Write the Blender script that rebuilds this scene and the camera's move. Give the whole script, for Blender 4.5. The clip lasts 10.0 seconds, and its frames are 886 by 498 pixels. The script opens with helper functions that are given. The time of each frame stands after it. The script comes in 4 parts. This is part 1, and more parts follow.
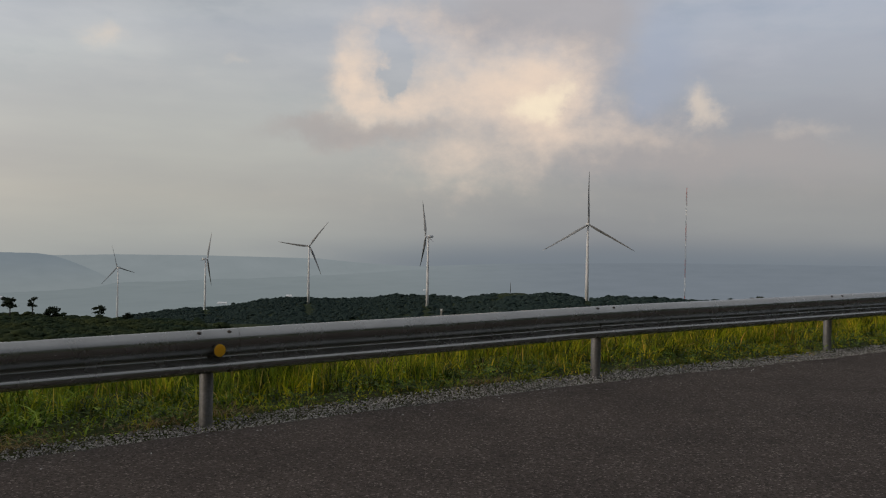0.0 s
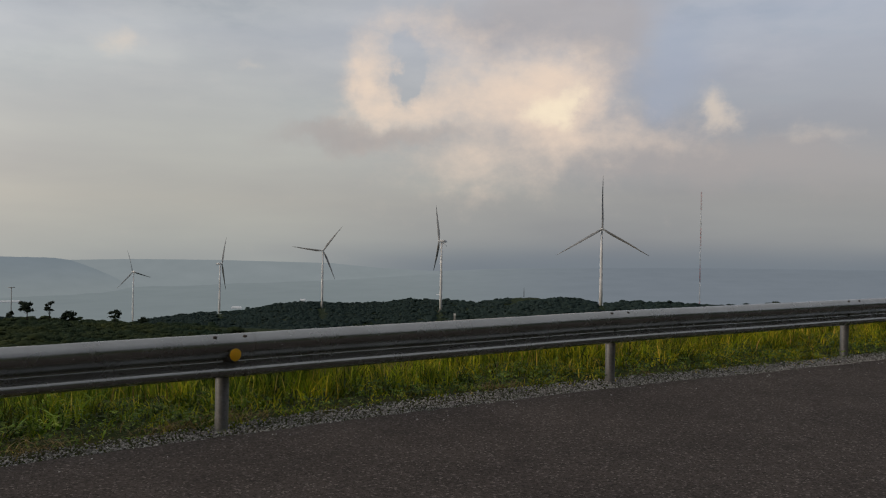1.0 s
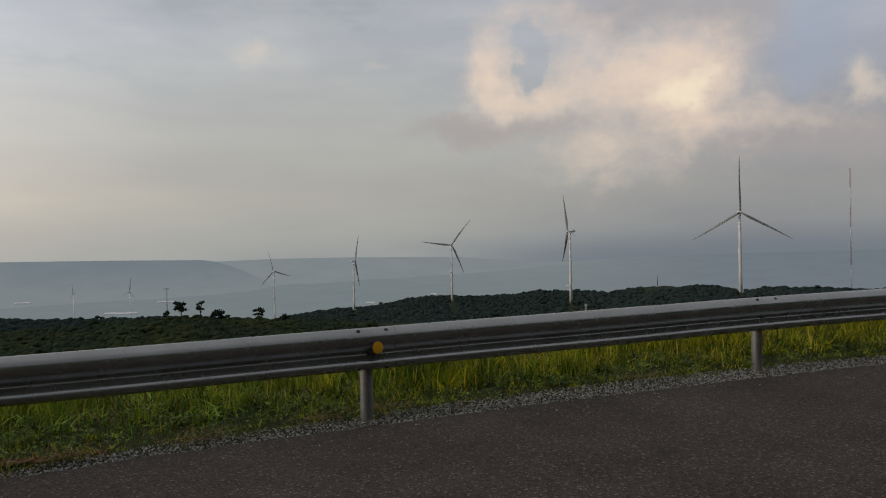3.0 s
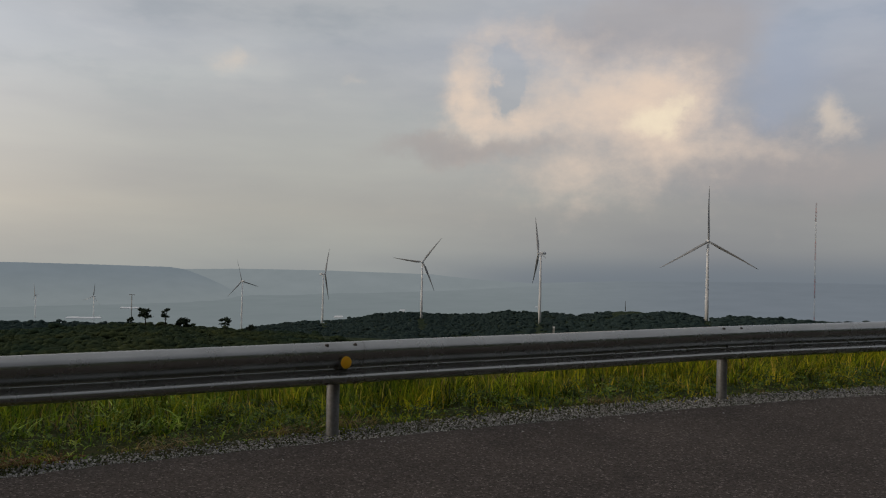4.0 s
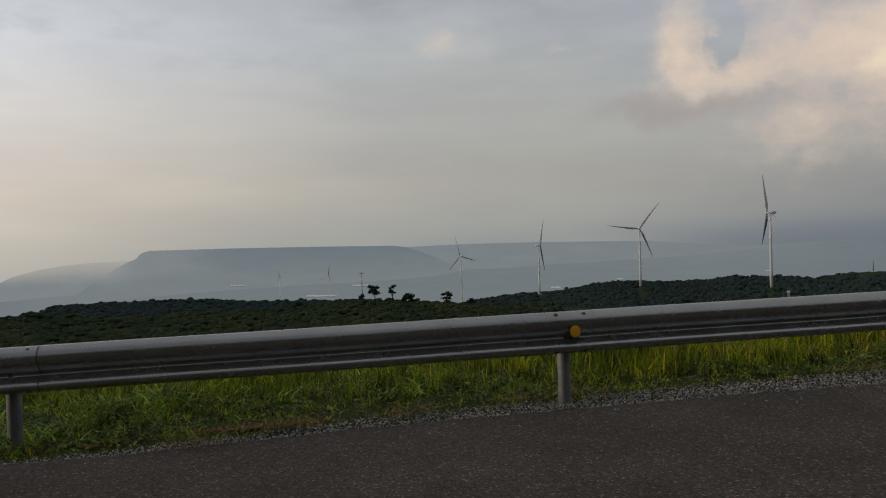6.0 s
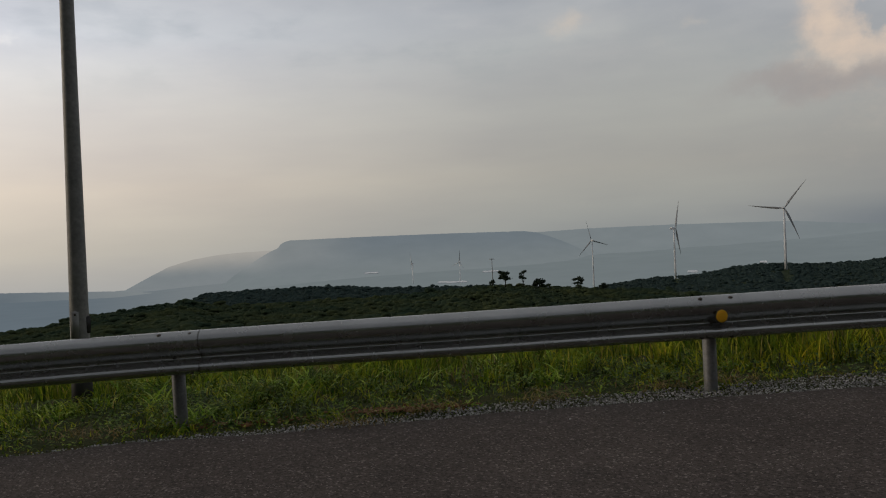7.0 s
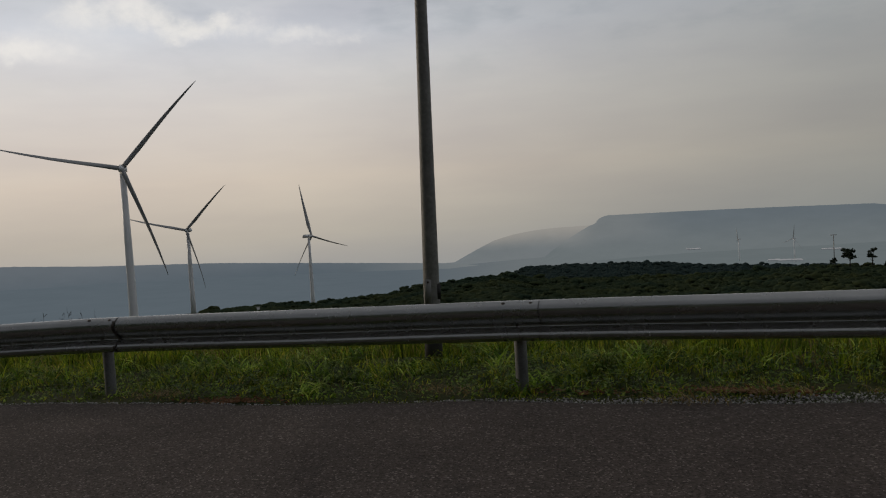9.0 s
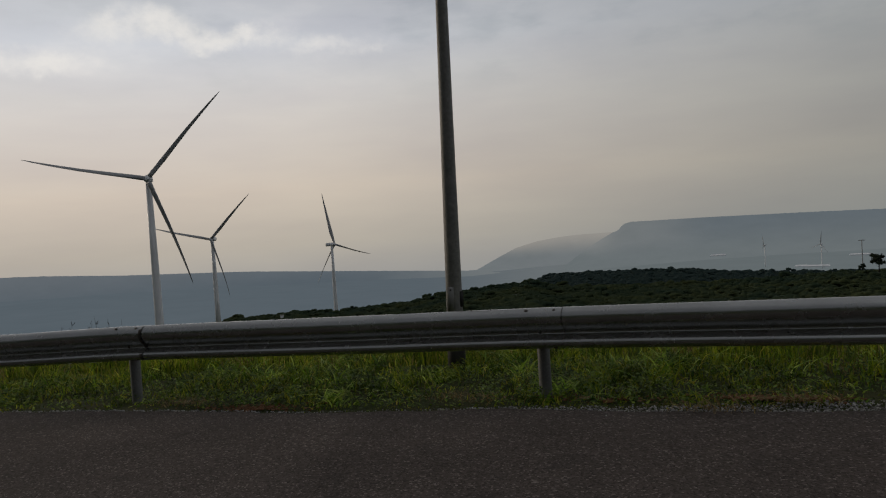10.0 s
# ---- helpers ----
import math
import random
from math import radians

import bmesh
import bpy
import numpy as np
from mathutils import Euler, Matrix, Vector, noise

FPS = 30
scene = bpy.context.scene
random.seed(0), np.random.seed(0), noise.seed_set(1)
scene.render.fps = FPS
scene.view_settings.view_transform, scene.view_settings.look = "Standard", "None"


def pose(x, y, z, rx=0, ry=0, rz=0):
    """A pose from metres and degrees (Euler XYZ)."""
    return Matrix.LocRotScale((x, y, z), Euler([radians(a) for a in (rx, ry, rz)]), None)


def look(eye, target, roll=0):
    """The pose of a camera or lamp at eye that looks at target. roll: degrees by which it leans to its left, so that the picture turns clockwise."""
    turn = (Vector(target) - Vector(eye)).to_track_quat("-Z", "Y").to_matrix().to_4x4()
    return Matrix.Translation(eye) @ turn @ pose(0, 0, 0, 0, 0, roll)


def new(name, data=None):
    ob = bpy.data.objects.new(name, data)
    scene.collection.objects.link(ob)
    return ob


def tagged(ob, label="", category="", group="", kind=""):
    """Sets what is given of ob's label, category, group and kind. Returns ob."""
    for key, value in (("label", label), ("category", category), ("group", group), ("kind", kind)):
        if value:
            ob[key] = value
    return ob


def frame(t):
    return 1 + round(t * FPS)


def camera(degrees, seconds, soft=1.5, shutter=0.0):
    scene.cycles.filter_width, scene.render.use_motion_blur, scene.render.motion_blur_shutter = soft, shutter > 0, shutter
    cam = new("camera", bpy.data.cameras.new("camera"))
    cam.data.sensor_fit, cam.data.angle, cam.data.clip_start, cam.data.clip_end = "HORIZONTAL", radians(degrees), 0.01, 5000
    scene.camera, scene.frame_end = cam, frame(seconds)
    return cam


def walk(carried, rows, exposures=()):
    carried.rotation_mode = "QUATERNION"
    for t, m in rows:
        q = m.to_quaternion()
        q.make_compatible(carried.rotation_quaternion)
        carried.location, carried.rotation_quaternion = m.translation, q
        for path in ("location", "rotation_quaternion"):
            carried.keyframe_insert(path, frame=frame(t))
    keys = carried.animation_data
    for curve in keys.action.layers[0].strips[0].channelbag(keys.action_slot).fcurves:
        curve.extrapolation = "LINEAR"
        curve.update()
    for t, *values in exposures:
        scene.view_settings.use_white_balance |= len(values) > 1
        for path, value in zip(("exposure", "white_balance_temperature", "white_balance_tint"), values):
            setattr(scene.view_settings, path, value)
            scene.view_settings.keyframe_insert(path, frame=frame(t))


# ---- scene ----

# ---------------------------------------------------------------- camera
cam = camera(58.92, 10.0, soft=1.15)
ROWS = [
    (0.0, 0.003, 0.012, 1.298, -0.06, -0.34, -1.02),
    (0.5, 0.001, 0.006, 1.298, 0.19, -0.48, -1.38),
    (1.0, -0.003, -0.002, 1.300, 0.92, -0.02, -1.00),
    (1.5, -0.022, -0.017, 1.295, 6.18, -0.20, 0.72),
    (2.0, -0.047, -0.036, 1.292, 10.81, -0.99, 0.36),
    (2.5, -0.044, -0.038, 1.291, 11.63, -0.72, 0.80),
    (2.7, -0.045, -0.039, 1.293, 11.41, -0.78, 1.08),
    (3.8, -0.055, -0.036, 1.300, 6.55, 0.60, -0.88),
    (4.0, -0.061, -0.043, 1.298, 8.13, 0.69, -1.36),
    (4.5, -0.086, -0.070, 1.294, 13.53, -0.13, -1.13),
    (5.0, -0.099, -0.094, 1.290, 17.36, -1.57, -0.32),
    (6.5, -0.139, -0.118, 1.295, 27.84, -1.33, 2.49),
    (7.0, -0.168, -0.129, 1.290, 33.10, -2.05, 2.91),
    (7.5, -0.199, -0.163, 1.288, 38.02, -2.49, 2.64),
    (8.0, -0.210, -0.223, 1.291, 44.57, -1.85, 2.17),
    (8.5, -0.225, -0.276, 1.288, 51.72, -2.27, 1.83),
    (9.0, -0.223, -0.280, 1.291, 56.02, -2.58, 3.53),
    (9.5, -0.227, -0.279, 1.289, 58.62, -1.95, 4.06),
    (10.0, -0.217, -0.283, 1.291, 57.65, -1.92, 3.90),
]
walk(cam, [(t, pose(x, y, z, 90 + pitch, roll, yaw)) for t, x, y, z, yaw, pitch, roll in ROWS],
     exposures=[(0.0, 0.0), (2.5, -0.04), (5.0, -0.14), (7.0, -0.24), (9.0, -0.55), (10.0, -0.59)])

EYE = 1.3


# ---------------------------------------------------------------- node helpers
class Net:
    """Short writing for shader nodes."""

    def __init__(self, tree):
        self.tree = tree
        tree.nodes.clear()

    def node(self, kind, **inputs):
        n = self.tree.nodes.new(kind)
        for key, value in inputs.items():
            self.put(n.inputs[key.replace("_", " ")], value)
        return n

    def put(self, socket, value):
        if isinstance(value, bpy.types.NodeSocket):
            self.tree.links.new(value, socket)
        else:
            socket.default_value = value

    def math(self, op, a, b=0.0, c=0.0, clamp=False):
        n = self.tree.nodes.new("ShaderNodeMath")
        n.operation, n.use_clamp = op, clamp
        self.put(n.inputs[0], a), self.put(n.inputs[1], b), self.put(n.inputs[2], c)
        return n.outputs[0]

    def step(self, value, low, high, a=0.0, b=1.0):
        n = self.tree.nodes.new("ShaderNodeMapRange")
        n.interpolation_type = "SMOOTHSTEP"
        for key, v in (("Value", value), ("From Min", low), ("From Max", high), ("To Min", a), ("To Max", b)):
            self.put(n.inputs[key], v)
        return n.outputs[0]

    def mix(self, factor, a, b, blend="MIX"):
        n = self.tree.nodes.new("ShaderNodeMix")
        n.data_type, n.blend_type = "RGBA", blend
        self.put(n.inputs[0], factor), self.put(n.inputs[6], a), self.put(n.inputs[7], b)
        return n.outputs[2]

    def ramp(self, value, *stops):
        n = self.tree.nodes.new("ShaderNodeValToRGB")
        e = n.color_ramp.elements
        for i, (at, colour) in enumerate(stops):
            item = e[i] if i < 2 else e.new(at)
            item.position, item.color = at, (*colour, 1)
        self.put(n.inputs[0], value)
        return n.outputs[0]

    def noise(self, vector, scale, detail=4.0, rough=0.55):
        n = self.node("ShaderNodeTexNoise", Vector=vector, Scale=scale, Detail=detail, Roughness=rough)
        return n.outputs[0]

    def stretch(self, vector, scale, turn=(0, 0, 0)):
        n = self.node("ShaderNodeMapping", Vector=vector, Scale=scale, Rotation=turn)
        return n.outputs[0]


# ---------------------------------------------------------------- sky and sun
SUN_AZ, SUN_EL = -118.0, 14.0       # clockwise from +y, low behind a veil of cloud


def build_sky():
    world = bpy.data.worlds.new("sky")
    scene.world = world
    world.use_nodes = True
    k = Net(world.node_tree)
    way = k.node("ShaderNodeTexCoord").outputs["Generated"]
    xyz = k.node("ShaderNodeSeparateXYZ", Vector=way).outputs
    az0 = k.math("MULTIPLY", k.math("ARCTAN2", xyz[0], xyz[1]), 57.296)
    el0 = k.math("MULTIPLY", k.math("ARCSINE", xyz[2]), 57.296)
    # ragged coordinates, so that clouds have torn edges
    warp = k.node("ShaderNodeTexNoise", Vector=way, Scale=9.0, Detail=7.0, Roughness=0.60)
    wx, wy, wz = k.node("ShaderNodeSeparateColor", Color=warp.outputs[1]).outputs
    az = k.math("MULTIPLY_ADD", k.math("SUBTRACT", wx, 0.5), 7.0, az0)
    el = k.math("MULTIPLY_ADD", k.math("SUBTRACT", wy, 0.5), 5.0, el0)

    def blob(a, e, wa, we, weight=1.0):
        p = k.math("POWER", k.math("MULTIPLY", k.math("SUBTRACT", az, a), 1 / wa), 2.0)
        q = k.math("POWER", k.math("MULTIPLY", k.math("SUBTRACT", el, e), 1 / we), 2.0)
        return k.math("MULTIPLY", k.math("EXPONENT", k.math("MULTIPLY", k.math("ADD", p, q), -1.0)), weight)

    def total(*parts):
        out = parts[0]
        for p in parts[1:]:
            out = k.math("ADD", out, p)
        return out

    nishita = k.node("ShaderNodeTexSky")
    nishita.sky_type, nishita.sun_disc = "NISHITA", False
    nishita.sun_elevation, nishita.sun_rotation = radians(SUN_EL), radians(SUN_AZ)
    nishita.dust_density = 2.0
    blue = k.mix(1.0, nishita.outputs[0], (0.10, 0.10, 0.10, 1), "MULTIPLY")

    # the high veil: three columns of colour by height, from the dull east to the bright west
    h = k.math("MULTIPLY_ADD", el0, 1 / 36.0, 4 / 36.0, clamp=True)
    east = k.ramp(h, (0.0, (0.150, 0.178, 0.215)), (0.085, (0.185, 0.210, 0.240)), (0.14, (0.268, 0.276, 0.284)), (0.22, (0.330, 0.328, 0.322)), (0.36, (0.348, 0.360, 0.392)),
                  (0.56, (0.420, 0.455, 0.530)), (0.75, (0.37, 0.39, 0.43)), (1.0, (0.36, 0.37, 0.39)))
    middle = k.ramp(h, (0.0, (0.285, 0.308, 0.312)), (0.085, (0.345, 0.360, 0.348)), (0.20, (0.428, 0.418, 0.382)), (0.34, (0.448, 0.454, 0.438)),
                    (0.52, (0.450, 0.474, 0.502)), (0.75, (0.41, 0.42, 0.44)), (1.0, (0.36, 0.37, 0.39)))
    west = k.ramp(h, (0.0, (0.52, 0.51, 0.49)), (0.09, (0.70, 0.63, 0.54)), (0.20, (0.94, 0.815, 0.69)), (0.34, (0.97, 0.905, 0.855)),
                  (0.48, (0.90, 0.925, 0.99)), (0.75, (0.52, 0.53, 0.56)), (1.0, (0.36, 0.37, 0.39)))
    veil = k.mix(k.step(az0, 14.0, -18.0), east, middle)
    veil = k.mix(k.step(az0, -17.0, -81.0), veil, west)
    behind = k.step(xyz[1], -0.10, -0.6)
    veil = k.mix(behind, veil, (0.20, 0.21, 0.23, 1))

    # long flat streaks
    flat = k.stretch(way, (1.5, 1.5, 8.0))
    streak = k.noise(flat, 2.2, 5.0, 0.5)
    veil = k.mix(1.0, veil, k.ramp(streak, (0.28, (0.93, 0.93, 0.95)), (0.72, (1.07, 1.07, 1.05))), "MULTIPLY")
    soft = k.noise(k.stretch(way, (2.0, 2.0, 5.5)), 3.4, 6.0, 0.55)
    high = k.step(el0, 7.0, 14.0)
    puff = k.math("MULTIPLY", k.step(soft, 0.50, 0.70), k.math("MULTIPLY", high, 0.30))
    veil = k.mix(puff, veil, k.mix(1.0, veil, (1.30, 1.24, 1.18, 1), "MULTIPLY"))
    gap = k.math("MULTIPLY", k.step(soft, 0.50, 0.30), high)
    veil = k.mix(k.math("MULTIPLY", gap, 0.22), veil, blue)

    # the dull cumulus mass and its shadowed base
    grey = total(blob(6, 16.5, 10, 3.2, 0.9), blob(-6.5, 7.7, 6.5, 1.0, 0.75), blob(16, 6.6, 10, 1.8, 0.85), blob(11, 14, 3, 4, 0.45), blob(27, 5.5, 8, 2.5, 0.4))
    sky = k.mix(k.step(grey, 0.15, 0.95, 0.0, 0.62), veil, (0.400, 0.362, 0.352, 1))
    clear = total(blob(16.0, 13.5, 3.6, 3.2, 0.9), blob(14.0, 10.2, 1.6, 1.6, 0.6))
    sky = k.mix(k.step(clear, 0.15, 0.95, 0.0, 0.55), sky, (0.345, 0.395, 0.500, 1))
    # torn inner detail, shared by all lit parts
    torn = k.noise(k.stretch(way, (1.0, 1.0, 1.5)), 26.0, 7.0, 0.62)
    fray = k.math("MULTIPLY", k.math("SUBTRACT", torn, 0.5), 0.75)
    # peach light inside the cloud
    glow = total(blob(2.5, 11.2, 7.0, 3.6, 0.80), blob(-6.0, 12.0, 1.5, 3.0, 0.70), blob(-3.6, 9.6, 3.2, 1.3, 0.55), blob(8.2, 11.0, 3.2, 3.6, 0.65), blob(2.0, 6.2, 5.5, 1.8, 0.36), blob(1.8, 4.6, 7.0, 2.0, 0.24),
                 blob(-3.9, 13.2, 0.50, 1.3, -0.85), blob(-3.3, 11.4, 0.45, 1.2, -0.85), blob(13.5, 8.0, 6.0, 1.5, 0.42), blob(-6.5, 7.6, 5.0, 0.9, 0.15), blob(-2, 15.8, 4.5, 1.5, 0.42), fray)
    sky = k.mix(k.step(glow, 0.06, 1.22, 0.0, 0.92), sky, (0.845, 0.675, 0.540, 1))
    hot = total(blob(7.2, 10.1, 1.6, 1.0, 0.85), blob(8.6, 11.3, 0.9, 1.5, 0.75), blob(-5.8, 11.4, 0.9, 2.2, 0.22), blob(0.0, 12.0, 3.0, 1.6, 0.15), fray)
    sky = k.mix(k.step(hot, 0.15, 1.15, 0.0, 0.65), sky, (0.99, 0.87, 0.64, 1))
    far = total(blob(18.2, 9.9, 1.4, 1.5, 1.0), blob(19.5, 8.8, 1.2, 0.9, 0.5), blob(24.5, 7.9, 3.2, 1.1, 0.55), blob(-23.3, 13.3, 1.9, 1.1, 0.75), blob(-15.7, 12.6, 1.6, 0.8, 0.55), fray)
    sky = k.mix(k.step(far, 0.20, 1.15, 0.0, 0.60), sky, (0.80, 0.67, 0.54, 1))
    # the grey bar drawn across the cloud's foot
    bar = total(blob(-8.0, 7.6, 7.0, 1.0, 0.85), blob(-1.6, 8.0, 3.5, 0.7, 0.45), k.math("MULTIPLY", fray, 0.5))
    sky = k.mix(k.step(bar, 0.10, 1.05, 0.0, 0.52), sky, (0.385, 0.352, 0.342, 1))
    # blue-grey haze lying on the eastern horizon
    low = k.math("MULTIPLY", k.step(az0, -15.0, 3.0), k.step(el0, 0.8, -1.6))
    sky = k.mix(k.math("MULTIPLY", low, 0.92), sky, (0.176, 0.203, 0.233, 1))
    # thin bright tufts in the west
    tuft = total(blob(-84.0, 12.0, 5.0, 1.2, 0.80), blob(-78.0, 14.4, 5.0, 1.3, 0.75), blob(-72.0, 13.7, 3.5, 0.8, 0.70), blob(-65.5, 13.0, 4.0, 0.8, 0.62), blob(-61.0, 12.2, 2.5, 0.6, 0.45))
    sky = k.mix(k.step(k.math("MULTIPLY", tuft, k.math("ADD", k.math("MULTIPLY", fray, 2.2), 1.0)), 0.18, 1.00, 0.0, 0.72), sky, (1.28, 1.23, 1.16, 1))
    back = k.node("ShaderNodeBackground", Color=sky, Strength=1.0)
    out = k.node("ShaderNodeOutputWorld", Surface=back.outputs[0])


build_sky()

sun = new("sun", bpy.data.lights.new("sun", "SUN"))
sun.data.energy, sun.data.angle, sun.data.color = 1.0, radians(12), (1.0, 0.84, 0.66)
az, el = radians(SUN_AZ), radians(SUN_EL)
sun.matrix_world = look((0, 0, 60), (-math.sin(az) * math.cos(el) * 50, -math.cos(az) * math.cos(el) * 50, 60 - math.sin(el) * 50))


# ---------------------------------------------------------------- materials
def surface(name, colour, rough=0.8, metal=0.0, bump=None, strength=0.3, distance=0.01, specular=0.5):
    """A principled material. colour and bump are functions of (net, object-space position) or a plain colour."""
    m = bpy.data.materials.new(name)
    m.use_nodes = True
    k = Net(m.node_tree)
    where = k.node("ShaderNodeNewGeometry").outputs["Position"]
    p = k.node("ShaderNodeBsdfPrincipled", Metallic=metal)
    k.put(p.inputs["Specular IOR Level"], specular)
    k.put(p.inputs["Base Color"], colour(k, where) if callable(colour) else (*colour, 1))
    k.put(p.inputs["Roughness"], rough(k, where) if callable(rough) else rough)
    if bump:
        b = k.node("ShaderNodeBump", Strength=strength, Distance=distance, Height=bump(k, where))
        k.put(p.inputs["Normal"], b.outputs[0])
    k.node("ShaderNodeOutputMaterial", Surface=p.outputs[0])
    return m


def mottled(scale, low, high, fine=None):
    def make(k, where):
        c = k.ramp(k.noise(where, scale, 6.0, 0.6), (0.32, low), (0.68, high))
        if fine:
            c = k.mix(1.0, c, k.ramp(k.noise(where, fine, 3.0, 0.6), (0.3, (0.8, 0.8, 0.8)), (0.7, (1.2, 1.2, 1.2))), "MULTIPLY")
        return c
    return make


def asphalt_colour(k, where):
    grains = k.node("ShaderNodeTexVoronoi", Vector=where, Scale=85.0)
    tone = k.node("ShaderNodeSeparateColor", Color=grains.outputs["Color"]).outputs[0]
    c = k.ramp(tone, (0.0, (0.047, 0.040, 0.036)), (0.45, (0.082, 0.069, 0.062)), (0.90, (0.110, 0.093, 0.084)), (0.985, (0.23, 0.198, 0.180)))
    patch = k.noise(where, 0.9, 5.0, 0.6)
    c = k.mix(1.0, c, k.ramp(patch, (0.3, (0.78, 0.77, 0.77)), (0.7, (1.20, 1.18, 1.16))), "MULTIPLY")
    stain = k.step(k.noise(where, 2.3, 3.0), 0.60, 0.74)
    return k.mix(k.math("MULTIPLY", stain, 0.35), c, (0.036, 0.032, 0.031, 1))


def asphalt_bump(k, where):
    grains = k.node("ShaderNodeTexVoronoi", Vector=where, Scale=85.0)
    return k.math("ADD", grains.outputs["Distance"], k.noise(where, 30.0, 4.0))


ASPHALT = surface("worn_asphalt", asphalt_colour, 0.88, bump=asphalt_bump, strength=0.6, distance=0.006, specular=0.08)


def soil_colour(k, where):
    c = k.ramp(k.noise(where, 3.0, 6.0, 0.65), (0.30, (0.032, 0.048, 0.012)), (0.60, (0.055, 0.058, 0.022)), (0.78, (0.15, 0.085, 0.045)))
    return k.mix(1.0, c, k.ramp(k.noise(where, 60.0, 3.0), (0.3, (0.7, 0.7, 0.7)), (0.7, (1.3, 1.3, 1.3))), "MULTIPLY")


SOIL = surface("verge_soil", soil_colour, 0.95, bump=lambda k, w: k.noise(w, 25.0, 6.0), strength=0.8, distance=0.03, specular=0.1)
SCRUB = surface("hillside_scrub", mottled(0.02, (0.028, 0.042, 0.020), (0.045, 0.060, 0.028), 0.15), 0.95, specular=0.05,
                bump=lambda k, w: k.noise(w, 0.25, 6.0), strength=0.9, distance=3.0)


def leafy(name, *stops, rough=0.6, see_through=0.3, along=None, tufts=0.0, stands=0.0):
    """Leaves and blades, each with a tone of its own; a share of the light shines through."""
    m = bpy.data.materials.new(name)
    m.use_nodes = True
    k = Net(m.node_tree)
    g = k.node("ShaderNodeNewGeometry")
    c = k.ramp(g.outputs["Random Per Island"], *stops)
    # random tone by clump; shade in the gaps and lit tops tinted in
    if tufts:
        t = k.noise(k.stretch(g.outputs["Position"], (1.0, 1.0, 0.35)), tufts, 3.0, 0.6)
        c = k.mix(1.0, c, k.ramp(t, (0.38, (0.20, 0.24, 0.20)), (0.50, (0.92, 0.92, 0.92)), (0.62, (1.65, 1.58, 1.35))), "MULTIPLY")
    if stands:
        t = k.noise(g.outputs["Position"], stands, 4.0, 0.6)
        c = k.mix(1.0, c, k.ramp(t, (0.35, (0.66, 0.80, 0.92)), (0.65, (1.30, 1.16, 0.90))), "MULTIPLY")
    if along:
        c = k.mix(k.math("MULTIPLY", along(k, g.outputs["Position"]), 0.75), c, k.mix(1.0, c, (2.15, 1.55, 0.8, 1), "MULTIPLY"))
    p = k.node("ShaderNodeBsdfPrincipled", Roughness=rough)
    k.put(p.inputs["Base Color"], c)
    k.put(p.inputs["Specular IOR Level"], 0.3 if rough < 0.9 else 0.05)
    t = k.node("ShaderNodeBsdfTranslucent", Color=c)
    mixed = k.node("ShaderNodeMixShader", Fac=see_through)
    k.put(mixed.inputs[1], p.outputs[0]), k.put(mixed.inputs[2], t.outputs[0])
    k.node("ShaderNodeOutputMaterial", Surface=mixed.outputs[0])
    return m


def patches(k, where):
    x = k.node("ShaderNodeSeparateXYZ", Vector=where).outputs[0]
    return k.math("ADD", k.math("MULTIPLY", k.step(k.noise(where, 0.55, 3.0), 0.45, 0.62), 0.5), k.step(x, -6.0, 2.5, -0.55, 0.6), clamp=True)


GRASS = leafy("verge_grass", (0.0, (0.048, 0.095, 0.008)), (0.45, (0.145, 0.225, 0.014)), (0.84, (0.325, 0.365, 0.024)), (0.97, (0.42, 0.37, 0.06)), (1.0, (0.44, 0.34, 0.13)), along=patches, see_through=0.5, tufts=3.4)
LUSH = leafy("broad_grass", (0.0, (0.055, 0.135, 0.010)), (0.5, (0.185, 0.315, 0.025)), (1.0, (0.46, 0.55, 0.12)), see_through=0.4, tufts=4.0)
STRAW = leafy("dry_grass", (0.0, (0.16, 0.10, 0.035)), (0.5, (0.26, 0.18, 0.06)), (1.0, (0.40, 0.30, 0.13)), see_through=0.25)
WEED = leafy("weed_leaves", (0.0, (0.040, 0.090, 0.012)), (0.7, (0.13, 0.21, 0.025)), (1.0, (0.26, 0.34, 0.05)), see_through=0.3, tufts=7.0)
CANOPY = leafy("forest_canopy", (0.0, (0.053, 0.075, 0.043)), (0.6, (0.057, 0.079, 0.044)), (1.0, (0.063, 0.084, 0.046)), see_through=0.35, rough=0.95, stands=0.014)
# blue-green base colour carries the air's haze over the far ridges
FARCANOPY = leafy("hazed_ridge_canopy", (0.0, (0.046, 0.073, 0.068)), (0.6, (0.050, 0.077, 0.071)), (1.0, (0.055, 0.082, 0.074)), see_through=0.35, rough=0.9)
DARKLEAF = leafy("tree_leaves", (0.0, (0.010, 0.020, 0.010)), (1.0, (0.024, 0.038, 0.016)), see_through=0.1, rough=0.8)
STONE = leafy("gravel", (0.0, (0.07, 0.066, 0.062)), (0.45, (0.27, 0.26, 0.252)), (0.85, (0.46, 0.448, 0.432)), (1.0, (0.64, 0.625, 0.605)), see_through=0.0, rough=0.9)
CLOD = leafy("red_earth", (0.0, (0.11, 0.055, 0.028)), (0.6, (0.20, 0.105, 0.055)), (1.0, (0.30, 0.17, 0.10)), see_through=0.0, rough=0.95)
BARK = surface("bark", mottled(2.0, (0.025, 0.020, 0.016), (0.055, 0.045, 0.036)), 0.95)


